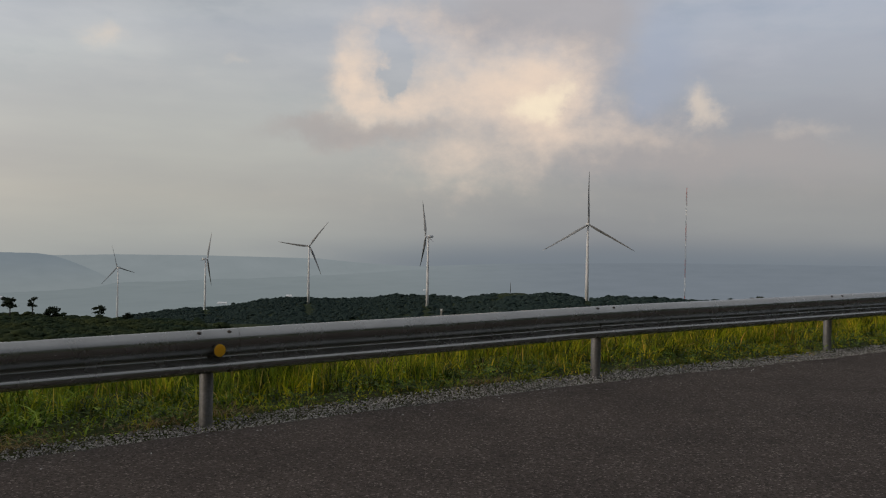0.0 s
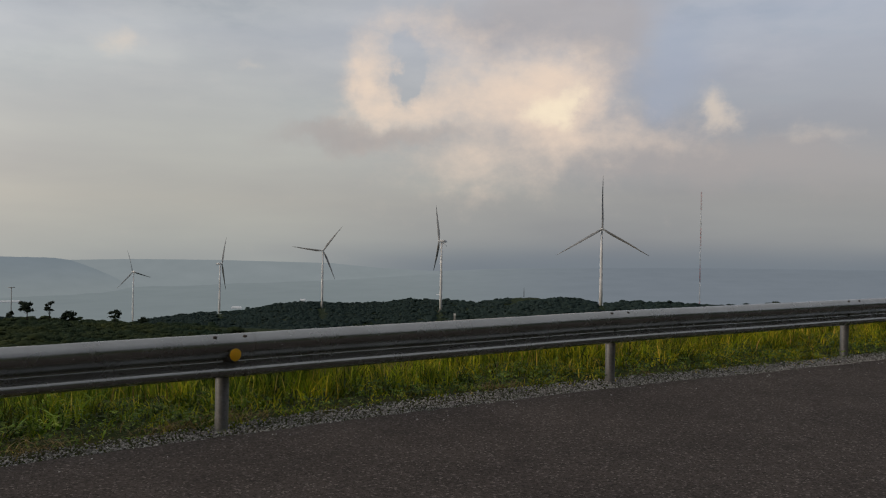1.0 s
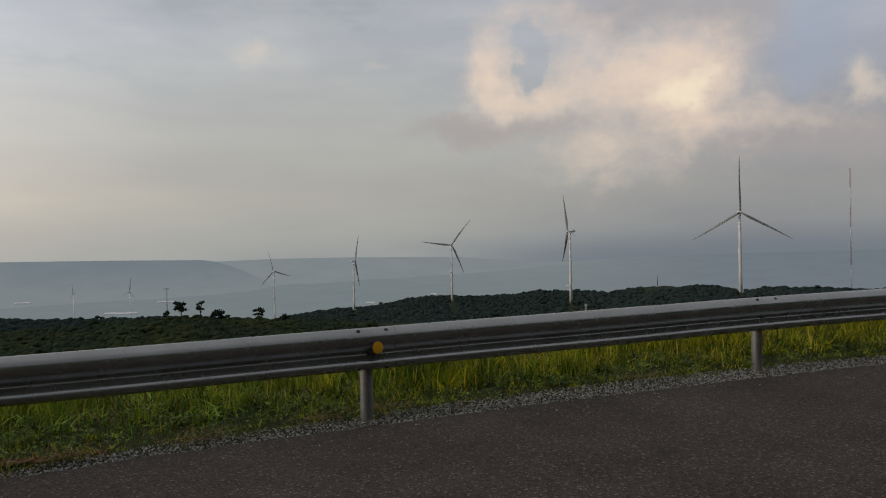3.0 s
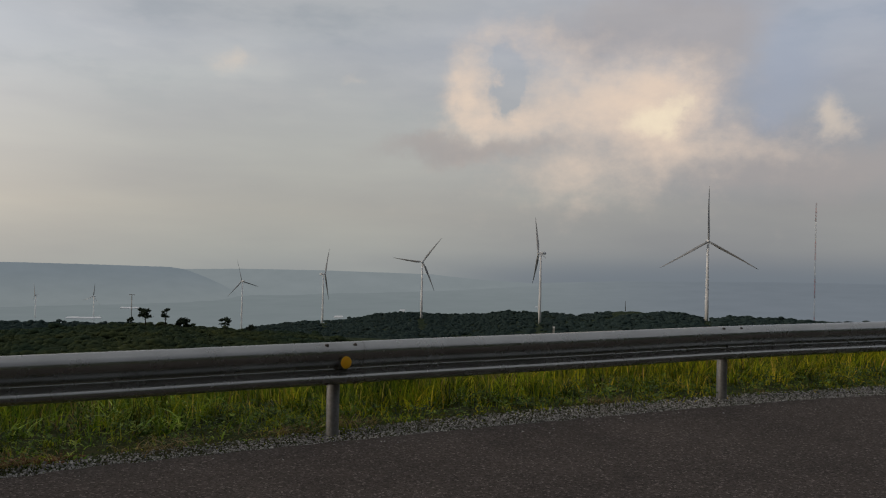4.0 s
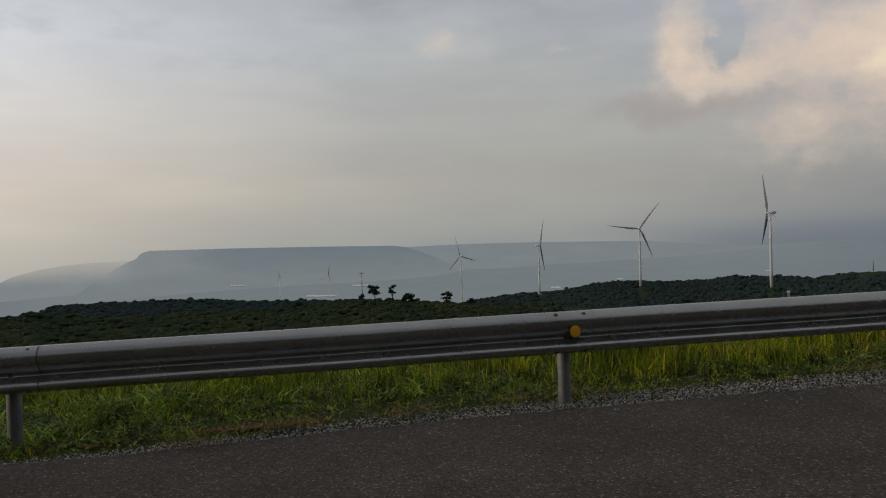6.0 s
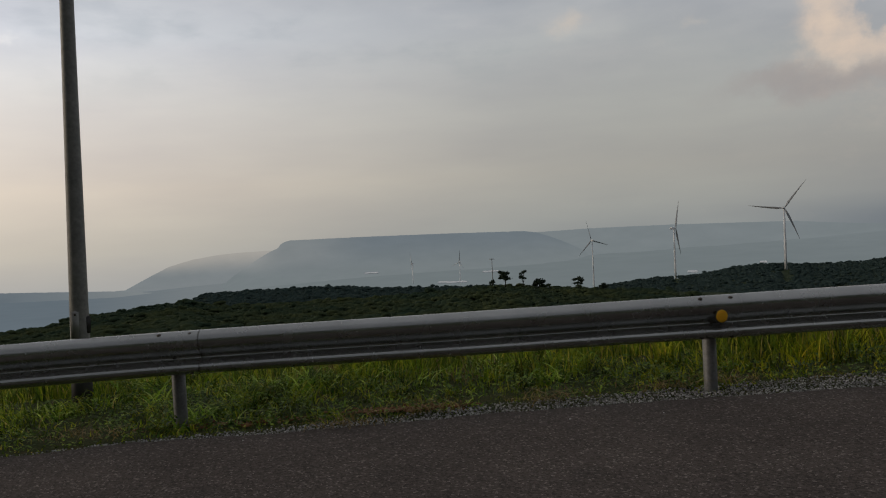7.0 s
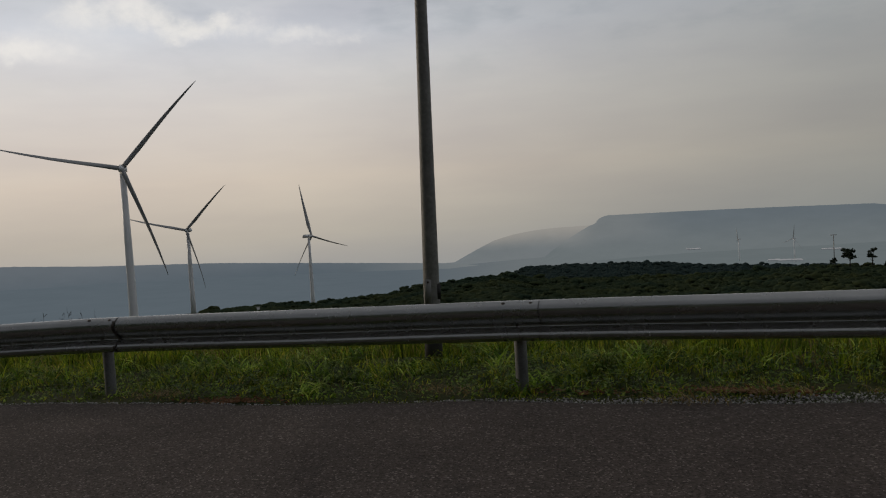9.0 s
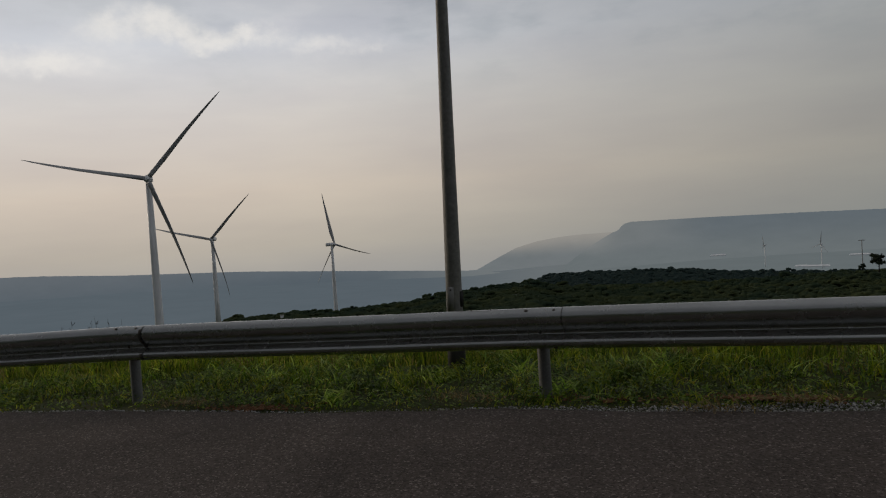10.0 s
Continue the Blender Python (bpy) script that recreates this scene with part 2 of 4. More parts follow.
def zinc_colour(k, where):
    c = k.ramp(k.noise(where, 2.4, 6.0, 0.65), (0.30, (0.34, 0.343, 0.340)), (0.70, (0.42, 0.425, 0.420)))
    spangle = k.node("ShaderNodeTexVoronoi", Vector=where, Scale=70.0)
    tone = k.node("ShaderNodeSeparateColor", Color=spangle.outputs["Color"]).outputs[0]
    c = k.mix(1.0, c, k.ramp(tone, (0.0, (0.98, 0.98, 0.98)), (1.0, (1.02, 1.02, 1.02))), "MULTIPLY")
    run = k.noise(k.stretch(where, (0.5, 0.5, 9.0)), 9.0, 5.0, 0.6)
    dirt = k.math("MULTIPLY", k.step(run, 0.45, 0.80), 0.14)
    return k.mix(dirt, c, (0.17, 0.164, 0.155, 1))


def zinc_rough(k, where):
    return k.step(k.noise(where, 6.0, 4.0), 0.3, 0.7, 0.20, 0.29)


ZINC = surface("weathered_zinc", zinc_colour, zinc_rough, 0.78, bump=lambda k, w: k.noise(w, 9.0, 4.0), strength=0.05, distance=0.01)
POSTZINC = surface("post_zinc", mottled(5.0, (0.15, 0.15, 0.155), (0.25, 0.25, 0.255), 60.0), 0.55, 0.5)
BOLTMETAL = surface("dark_bolt", mottled(30.0, (0.05, 0.045, 0.04), (0.11, 0.09, 0.075)), 0.6, 0.5)
AMBER = surface("amber_reflector", mottled(90.0, (0.95, 0.45, 0.015), (1.0, 0.55, 0.025)), 0.35)
AMBERRIM = surface("reflector_rim", mottled(40.0, (0.05, 0.04, 0.03), (0.10, 0.07, 0.04)), 0.6)
POLEPAINT = surface("weathered_pole", mottled(2.5, (0.15, 0.15, 0.142), (0.24, 0.235, 0.22), 25.0), 0.6, 0.3)
BLACKPAINT = surface("black_band", mottled(8.0, (0.012, 0.012, 0.012), (0.035, 0.034, 0.032)), 0.7)
PLATE = surface("grey_cover", mottled(8.0, (0.20, 0.20, 0.19), (0.28, 0.28, 0.27)), 0.55, 0.3)
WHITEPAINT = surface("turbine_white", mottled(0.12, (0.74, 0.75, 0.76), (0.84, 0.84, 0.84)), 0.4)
# white blades made grey: their backlit shade is put into the colour
BLADESHADE = surface("blade_shade_grey", mottled(0.2, (0.29, 0.30, 0.31), (0.36, 0.36, 0.36)), 0.5)
REDPAINT = surface("mast_red", mottled(0.5, (0.34, 0.05, 0.03), (0.44, 0.08, 0.05)), 0.6)
ROOFWHITE = surface("white_roofing", mottled(0.05, (0.80, 0.81, 0.82), (0.88, 0.88, 0.88)), 0.4)
CONCRETE = surface("concrete", mottled(1.0, (0.30, 0.29, 0.27), (0.42, 0.41, 0.39)), 0.9)


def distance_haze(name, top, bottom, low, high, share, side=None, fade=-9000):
    """The far distance: dim ground, the lit air before it emitted as surface colour."""
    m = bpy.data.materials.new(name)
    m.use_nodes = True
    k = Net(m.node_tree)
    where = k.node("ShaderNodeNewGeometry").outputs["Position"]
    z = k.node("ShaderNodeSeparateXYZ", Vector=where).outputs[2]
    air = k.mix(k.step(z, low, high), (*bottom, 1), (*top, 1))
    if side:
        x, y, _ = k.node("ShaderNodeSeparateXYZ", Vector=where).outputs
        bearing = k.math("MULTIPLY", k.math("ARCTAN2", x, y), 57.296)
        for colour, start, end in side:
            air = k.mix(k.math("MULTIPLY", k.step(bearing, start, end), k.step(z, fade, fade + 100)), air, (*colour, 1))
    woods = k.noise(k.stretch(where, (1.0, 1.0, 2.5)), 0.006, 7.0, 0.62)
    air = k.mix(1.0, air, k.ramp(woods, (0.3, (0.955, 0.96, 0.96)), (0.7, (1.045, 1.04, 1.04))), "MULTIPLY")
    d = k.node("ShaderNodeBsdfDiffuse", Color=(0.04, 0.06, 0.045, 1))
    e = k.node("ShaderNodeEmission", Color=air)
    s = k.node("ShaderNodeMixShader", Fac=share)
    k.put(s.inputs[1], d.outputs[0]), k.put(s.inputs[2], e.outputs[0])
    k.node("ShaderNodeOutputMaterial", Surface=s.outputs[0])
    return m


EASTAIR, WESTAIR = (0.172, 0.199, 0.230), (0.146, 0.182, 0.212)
PLAINHAZE = distance_haze("far_plain_haze", (0.222, 0.253, 0.267), (0.190, 0.222, 0.232), -260, -110, 0.94, [(EASTAIR, -6, 14), ((0.218, 0.245, 0.258), -42, -50), (WESTAIR, -49, -60)])
MESAHAZE = distance_haze("far_mesa_haze", (0.180, 0.214, 0.240), (0.215, 0.246, 0.257), -260, -70, 0.95, [((0.250, 0.274, 0.284), -38, -44), ((0.335, 0.346, 0.342), -44.4, -47.6)], fade=-250)
MESAHAZE2 = distance_haze("farther_mesa_haze", (0.225, 0.256, 0.270), (0.222, 0.254, 0.266), -240, -90, 0.95, [(EASTAIR, -6, 14)])
MESAHAZE3 = distance_haze("farthest_mesa_haze", (0.440, 0.420, 0.386), (0.236, 0.262, 0.275), -255, -115, 0.97, [((0.470, 0.438, 0.394), -49, -53)], fade=-225)
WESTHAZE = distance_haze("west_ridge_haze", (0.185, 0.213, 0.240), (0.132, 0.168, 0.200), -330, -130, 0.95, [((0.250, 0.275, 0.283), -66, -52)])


# ---------------------------------------------------------------- mesh helpers
def mesh_of(name, verts, faces, materials, smooth=False):
    me = bpy.data.meshes.new(name)
    me.from_pydata([tuple(v) for v in verts] if not isinstance(verts, np.ndarray) else verts.tolist(), [], faces if isinstance(faces, list) else faces.tolist())
    for m in materials:
        me.materials.append(m)
    if smooth:
        me.polygons.foreach_set("use_smooth", [True] * len(me.polygons))
    me.update()
    return me


def thing(name, label, category, at=Matrix.Identity(4), group="", kind=""):
    ob = new(name)
    ob.empty_display_size = 0.2
    ob.matrix_world = at
    return tagged(ob, label, category, group, kind)


def part(name, bm, material, parent, label="", smooth=True, m=None):
    me = bpy.data.meshes.new(name)
    bm.to_mesh(me)
    bm.free()
    me.materials.append(material)
    me.polygons.foreach_set("use_smooth", [smooth] * len(me.polygons))
    return part_of(name, me, parent, label, m)


def part_of(name, me, parent, label="", m=None):
    ob = new(name, me)
    ob.parent = parent
    if m is not None:
        ob.matrix_basis = m
    return tagged(ob, label)


def ring_tube(bm, rings, sides, close=True):
    """Loft through rings of (centre, axis_u, axis_v, radius_u, radius_v)."""
    loops = []
    for c, u, v, a, b in rings:
        loops.append([bm.verts.new(Vector(c) + Vector(u) * (a * math.cos(2 * math.pi * i / sides)) + Vector(v) * (b * math.sin(2 * math.pi * i / sides))) for i in range(sides)])
    for p, q in zip(loops, loops[1:]):
        for i in range(sides):
            bm.faces.new((p[i], p[(i + 1) % sides], q[(i + 1) % sides], q[i]))
    if close:
        bm.faces.new(loops[0][::-1]), bm.faces.new(loops[-1])
    return bm


def tube_z(levels, sides=24):
    """An upright turned solid from (z, radius) pairs."""
    return ring_tube(bmesh.new(), [((0, 0, z), (1, 0, 0), (0, 1, 0), r, r) for z, r in levels], sides)


def block(size, bevel=0.0, at=(0, 0, 0)):
    bm = bmesh.new()
    bmesh.ops.create_cube(bm, size=1.0, matrix=Matrix.Translation(at) @ Matrix.Diagonal((*size, 1)))
    if bevel:
        bmesh.ops.bevel(bm, geom=bm.edges[:], offset=bevel, segments=2, affect="EDGES", clamp_overlap=True)
    return bm


# ---------------------------------------------------------------- plan of the roadside
ALONG = Vector((0.8375, 0.5465, 0.0))      # along the guardrail
OUT = Vector((-0.5465, 0.8375, 0.0))       # away from the road
POST1 = Vector((-1.743, 5.877, 0.0))       # foot of the post with the reflector
POSTS = [Vector(p) for p in ((15.25, 16.20, 0.14), (11.85, 14.18, 0.11), (8.44, 12.20, 0.07), (5.011, 10.162, 0.020), (1.601, 8.070, -0.024), (-1.743, 5.877, -0.085),
                             (-5.103, 3.679, -0.153), (-8.133, 1.147, -0.205), (-11.04, -1.60, -0.31), (-13.75, -4.58, -0.40))]


def rail_line():
    """Bend of the guardrail and of the road beside it: offset from the straight line for a place along it."""
    return [((p - POST1).dot(ALONG), (p - POST1).dot(OUT), p.z) for p in POSTS][::-1]


LINE = np.array(rail_line())


def bend(s):
    return np.interp(s, LINE[:, 0], LINE[:, 1])


def level(s):
    return np.interp(s, LINE[:, 0], LINE[:, 2])


def spot(s, n, z=0.0):
    """A place from metres along the rail, metres outward of it and metres above the verge."""
    p = POST1 + ALONG * s + OUT * (n + float(bend(s)))
    return Vector((p.x, p.y, float(level(s)) + z))


def smooth01(x):
    x = np.clip(x, 0, 1)
    return x * x * (3 - 2 * x)


# skyline of the three wooded ridges, degrees of height over degrees of bearing, and how far off each stands
RIDGE_A = np.array([(-100, -10), (-85, -9.5), (-78, -8.2), (-75.5, -6.3), (-74, -5.6), (-68, -5.5), (-65.8, -5.75), (-63, -5.55), (-60.4, -5.4), (-58.3, -5.05), (-54, -4.72), (-51.4, -4.5), (-50, -4.95), (-45, -5.15), (-39, -5.2),
                    (-35.6, -5.07), (-32, -4.83), (-29.4, -4.80), (-26, -4.98), (-23, -5.2), (-15, -5.6), (0, -6.0), (40, -6.2)])
RIDGE_B = np.array([(-60, -9), (-52, -8), (-51.2, -4.7), (-50.5, -4.13), (-48, -4.08), (-44, -4.14), (-41, -4.22), (-38, -4.48), (-35, -4.64), (-29, -4.75), (-26, -5.4), (-20, -8)])
RIDGE_C = np.array([(-30, -8), (-24, -5.6), (-21, -4.98), (-18, -4.62), (-16, -4.57), (-14.6, -4.38), (-12.7, -4.0), (-11, -3.88), (-7.5, -3.95), (-5.4, -3.84), (-3.4, -3.6), (-0.5, -3.66), (1.5, -3.72), (3.6, -3.42), (4.8, -3.12),
                    (7, -3.16), (10.5, -3.50), (14, -3.36), (19, -3.42), (40, -3.3)])
RANGE_C = np.array([(-40, 1600), (-5, 1600), (-1, 1450), (3, 1200), (8, 960), (12, 900), (40, 900)])
HORIZON = np.array([(-180, -0.9), (-110, -1.6), (-95, -2.3), (-80, -2.8), (-68, -3.3), (-56, -3.8), (-48, -3.5), (-40, -3.1), (-26, -2.7), (-8, -2.0), (0, -1.5), (5, -1.25), (16, -1.0), (29, -0.85), (60, -0.8), (180, -0.9)])


def hills(bearing, r):
    """Height of the land beyond the verge."""
    at = lambda t: np.interp(bearing, t[:, 0], t[:, 1])
    lr = np.log(np.maximum(r, 1.0))
    base = np.interp(lr, np.log([5, 12, 40, 200, 700, 2000, 2600]), [-12, -7.6, -9.5, -10.0, -8.5, -7.0, -5.2])
    far = np.clip((lr - math.log(2600)) / (math.log(4900) - math.log(2600)), 0, 1)
    base = base * (1 - far) + (at(HORIZON) - 0.05) * far
    canopy = lambda d: math.degrees(1) * 6.0 / d
    a = at(RIDGE_A) - 0.5 * canopy(700) - 3.6 * np.abs(np.log(r / 700))
    b = at(RIDGE_B) - 0.65 * canopy(1000) - 5.0 * np.abs(np.log(r / 1000))
    rc = at(RANGE_C)
    c = at(RIDGE_C) - 0.75 * canopy(rc) - 4.0 * np.abs(np.log(r / rc))
    el = np.maximum(np.maximum(base, a), np.maximum(b, c))
    return EYE + r * np.tan(np.radians(el))


def ground_height(x, y):
    x, y = np.asarray(x, float), np.asarray(y, float)
    s = (x - POST1.x) * ALONG.x + (y - POST1.y) * ALONG.y
    n = (x - POST1.x) * OUT.x + (y - POST1.y) * OUT.y - bend(s)
    verge = level(s) - 0.02 - 0.17 * np.maximum(n - 1.6, 0)
    r = np.maximum(np.hypot(x, y), 1.0)
    land = hills(np.degrees(np.arctan2(x, y)), r)
    w = smooth01((n - 4.0) / 20.0)
    out = verge * (1 - w) + land * w
    bank = level(np.clip(s, -40, 60)) - 0.02 + 34 * smooth01((-n - 12.0) / 48.0)        # uphill side of the road: unseen rise added to darken faces turned to it
    return np.where(n < 0, bank, out)


def build_ground():
    bearings = np.concatenate([np.arange(-180, -102, 6.0), np.arange(-102, 40, 0.6), np.arange(40, 180, 6.0)])
    radii = np.concatenate([[0.02], np.arange(1.5, 24, 0.75), np.geomspace(24, 4950, 88)])
    B, R = np.meshgrid(np.radians(bearings), radii, indexing="ij")
    X, Y = R * np.sin(B), R * np.cos(B)
    Z = ground_height(X, Y)
    nb, nr = B.shape
    verts = np.stack([X, Y, Z], -1).reshape(-1, 3)
    i = np.arange(nb)[:, None] * nr + np.arange(nr - 1)[None, :]
    j = ((np.arange(nb) + 1) % nb)[:, None] * nr + np.arange(nr - 1)[None, :]
    faces = np.stack([i, i + 1, j + 1, j], -1).reshape(-1, 4)
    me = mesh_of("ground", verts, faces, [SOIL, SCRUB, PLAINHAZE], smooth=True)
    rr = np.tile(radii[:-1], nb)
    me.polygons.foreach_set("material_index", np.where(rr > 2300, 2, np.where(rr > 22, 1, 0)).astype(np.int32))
    tagged(new("ground", me), "grassy roadside falling to wooded hills and a hazy plain", "ground", kind="structure")


build_ground()


def build_road():
    """The carriageway with a crumbling edge along the gravel."""
    rng = np.random.default_rng(4)
    s = np.arange(-30, 42, 0.12)
    edge = np.interp(s, [-30, -9, -6, -3.5, -1.5, 0, 1.5, 3.6, 6, 9, 42], [-0.62, -0.36, -0.52, -0.45, -0.30, -0.29, -0.26, -0.33, -0.43, -0.5, -0.6])
    wob = np.convolve(rng.normal(0, 1, len(s) + 8), np.ones(9) / 9, "valid") * 0.05 + rng.normal(0, 0.012, len(s))
    edge = edge + wob
    rows = []
    for k, si in enumerate(s):
        e = edge[k]
        rows.append([spot(si, e + 0.03, -0.03), spot(si, e, 0.004), spot(si, e - 0.05, 0.012), spot(si, -2.5, 0.018), spot(si, -6.0, 0.02), spot(si, -10.5, 0.012), spot(si, -10.6, -0.03)])
    w = len(rows[0])
    verts = [p for row in rows for p in row]
    faces = [(a * w + b, a * w + b + 1, (a + 1) * w + b + 1, (a + 1) * w + b) for a in range(len(s) - 1) for b in range(w - 1)]
    tagged(new("road", mesh_of("road", verts, faces, [ASPHALT], smooth=True)), "worn brown-grey asphalt road with coarse aggregate", "road", kind="structure")
    return s, edge


ROAD_S, ROAD_EDGE = build_road()


# ---------------------------------------------------------------- far tablelands
def tableland(label, skyline, r_foot, r_rim, foot_el, material, seed):
    """A long flat-topped mountain: foot, slope, cliff and flat top, with gullies."""
    sk = np.array(skyline)
    a = np.arange(sk[0, 0], sk[-1, 0] + 0.01, 0.15)
    rim = np.interp(a, sk[:, 0], sk[:, 1])
    rows = []
    for i, (b, e) in enumerate(zip(a, rim)):
        g = noise.noise((b * 0.45, seed, 0.3)) + 0.5 * noise.noise((b * 1.7, seed, 1.3))
        e += 0.02 * noise.noise((b * 3.0, seed, 7.0)) + 0.010 * noise.noise((b * 11.0, seed, 9.0))
        low = foot_el
        row = []
        for f, q in ((0.0, 0.0), (0.35, 0.30), (0.7, 0.62), (0.90, 0.86), (0.97, 0.985), (1.0, 1.0)):
            r = r_foot + (r_rim - r_foot) * f + 90 * g * (1 - f) * (f > 0)
            el_here = low + (e - low) * q
            row.append((r * math.sin(radians(b)), r * math.cos(radians(b)), EYE + r * math.tan(radians(el_here))))
        x, y, z = row[-1]
        row.append((x * 1.01, y * 1.01, z - 4))
        row.append((x * 1.012, y * 1.012, z - 400))
        rows.append(row)
    w = len(rows[0])
    faces = [(p * w + q, p * w + q + 1, (p + 1) * w + q + 1, (p + 1) * w + q) for p in range(len(a) - 1) for q in range(w - 1)]
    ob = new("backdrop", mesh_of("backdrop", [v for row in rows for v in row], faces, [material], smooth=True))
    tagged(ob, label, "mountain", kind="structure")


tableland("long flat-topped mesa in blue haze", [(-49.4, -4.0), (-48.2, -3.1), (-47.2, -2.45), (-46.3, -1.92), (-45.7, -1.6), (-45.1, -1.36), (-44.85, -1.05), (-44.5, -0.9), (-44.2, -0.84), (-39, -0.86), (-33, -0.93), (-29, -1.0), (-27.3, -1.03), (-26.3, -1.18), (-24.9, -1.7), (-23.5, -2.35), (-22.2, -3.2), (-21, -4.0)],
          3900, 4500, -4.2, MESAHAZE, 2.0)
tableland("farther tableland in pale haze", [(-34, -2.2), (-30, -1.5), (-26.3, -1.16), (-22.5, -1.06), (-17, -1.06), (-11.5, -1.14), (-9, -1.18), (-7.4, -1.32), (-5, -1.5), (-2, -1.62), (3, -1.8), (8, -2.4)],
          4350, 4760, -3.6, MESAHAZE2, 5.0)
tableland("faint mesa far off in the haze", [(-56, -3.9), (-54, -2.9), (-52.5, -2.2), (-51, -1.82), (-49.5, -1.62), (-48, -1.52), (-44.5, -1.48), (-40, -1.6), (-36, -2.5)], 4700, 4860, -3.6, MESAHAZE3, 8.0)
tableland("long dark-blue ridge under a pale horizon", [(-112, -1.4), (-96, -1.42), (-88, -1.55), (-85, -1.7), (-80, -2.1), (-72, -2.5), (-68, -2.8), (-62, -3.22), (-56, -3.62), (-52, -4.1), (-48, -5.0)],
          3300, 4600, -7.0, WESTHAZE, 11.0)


# ---------------------------------------------------------------- woods on the ridges
def ico(fineness):
    bm = bmesh.new()
    bmesh.ops.create_icosphere(bm, subdivisions=fineness, radius=1.0)
    v = np.array([p.co[:] for p in bm.verts])
    f = np.array([[q.index for q in p.verts] for p in bm.faces])
    bm.free()
    return v, f


ICO_V, ICO_F = ico(1)
FINE_V, FINE_F = ico(2)


def lumps(name, centres, sizes, material, label, category, rng, squash=0.8, rough=0.28, smooth=False, fine=False):
    """Many uneven clumps in one mesh."""
    n = len(centres)
    base, tri = (FINE_V, FINE_F) if fine else (ICO_V, ICO_F)
    v = base[None] * (1 + rng.normal(0, rough, (n, len(base), 1))) * sizes[:, None, None] * np.array([1, 1, squash])
    turn = rng.uniform(0, 2 * np.pi, n)
    c, s = np.cos(turn)[:, None], np.sin(turn)[:, None]
    x, y = v[..., 0] * c - v[..., 1] * s, v[..., 0] * s + v[..., 1] * c
    v = np.stack([x, y, v[..., 2]], -1) + centres[:, None]
    f = tri[None] + (np.arange(n) * len(base))[:, None, None]
    ob = new(name, mesh_of(name, v.reshape(-1, 3), f.reshape(-1, 3), [material], smooth))
    return tagged(ob, label, category, kind="stuff")


# bearing, range, hub height over the eye's plane, facing (1 towards the road), side, rotor turn, first blade's angle, blade size, blade pitch
TURBINES = [
    (-78.02, 420, 33.0, 1, -1, 4, 49.5, 0.92, 50, "near"),
    (-74.12, 740, 0.5, 1, -1, 18, 46.5, 0.88, 50, "near"),
    (-65.85, 900, -14.8, -1, 1, 54, 72, 1.02, 40, "near"),
    (-22.42, 2200, -73.4, -1, -1, 34, 76, 0.96, 30, "far"),
    (-16.76, 1750, -39.5, 1, 1, 77, 62, 1.10, 72, "far"),
    (-9.62, 1450, -6.3, -1, 1, 6, 6, 0.94, -30, "far"),
    (-1.02, 1200, 12.6, 1, -1, 78, 114, 0.98, 75, "far"),
    (10.51, 1000, 29.4, 1, 1, 10, 91, 1.08, 32, "far"),
    (-35.50, 3200, -166.0, 1, -1, 78, 102, 0.72, 20, "haze"),
    (-32.04, 3000, -160.0, 1, -1, 45, 80, 0.80, 40, "haze"),
]


def build_woods():
    """Closed woodland: every tree a dome of several uneven leaf clumps."""
    rng = np.random.default_rng(11)

    def stand(areas, material, label, clumps):
        want = []
        for b0, b1, r0, r1, count, size in areas:
            b = rng.uniform(b0, b1, count)
            r = np.sqrt(rng.uniform(r0 ** 2, r1 ** 2, count))
            tall = rng.random(count) < 0.05
            sz = np.minimum(size * rng.lognormal(0, 0.28, count), 1.5 * size) * np.where(tall, 1.15, 1.0)
            want.append(np.stack([b, r, sz, np.where(tall, rng.uniform(0.8, 2.2, count), 0.0)], 1))
        w = np.concatenate(want)
        keep = np.ones(len(w), bool)
        for b, r, *_ in TURBINES:
            keep &= ~((np.abs(w[:, 0] - b) < math.degrees(8.0 / r)) & (w[:, 1] > 0.80 * r) & (w[:, 1] < r + 15))
        w = w[keep]
        x, y = w[:, 1] * np.sin(np.radians(w[:, 0])), w[:, 1] * np.cos(np.radians(w[:, 0]))
        z = ground_height(x, y) + w[:, 3] - 0.08 * w[:, 2]
        centre, size = np.repeat(np.stack([x, y, z], 1), clumps, 0), np.repeat(w[:, 2], clumps)
        n = len(size)
        turn, rise = rng.uniform(0, 2 * np.pi, n), np.arcsin(rng.uniform(0.05, 1.0, n))
        reach = size * rng.uniform(0.55, 0.95, n)
        centre = centre + np.stack([np.cos(turn) * np.cos(rise) * reach, np.sin(turn) * np.cos(rise) * reach, np.sin(rise) * reach * 0.62], 1)
        lumps("woodland", centre, size * rng.uniform(0.45, 0.75, n), material, label, "woodland", rng, 0.5, 0.12, smooth=True)

    # (bearing range, distance range, number of trees, crown radius)
    stand(((-78, -17, 130, 730, 9500, 3.0), (-17, 30, 150, 640, 2400, 3.2)), CANOPY, "dense olive-green scrub woodland on the near slope", 6)
    stand(((-53, -26, 820, 1040, 4200, 3.6), (-24, 4, 950, 1640, 6500, 4.2), (2, 30, 620, 980, 5000, 4.0)), FARCANOPY, "dark woodland along the far ridges, tinted blue-green for haze", 4)


build_woods()


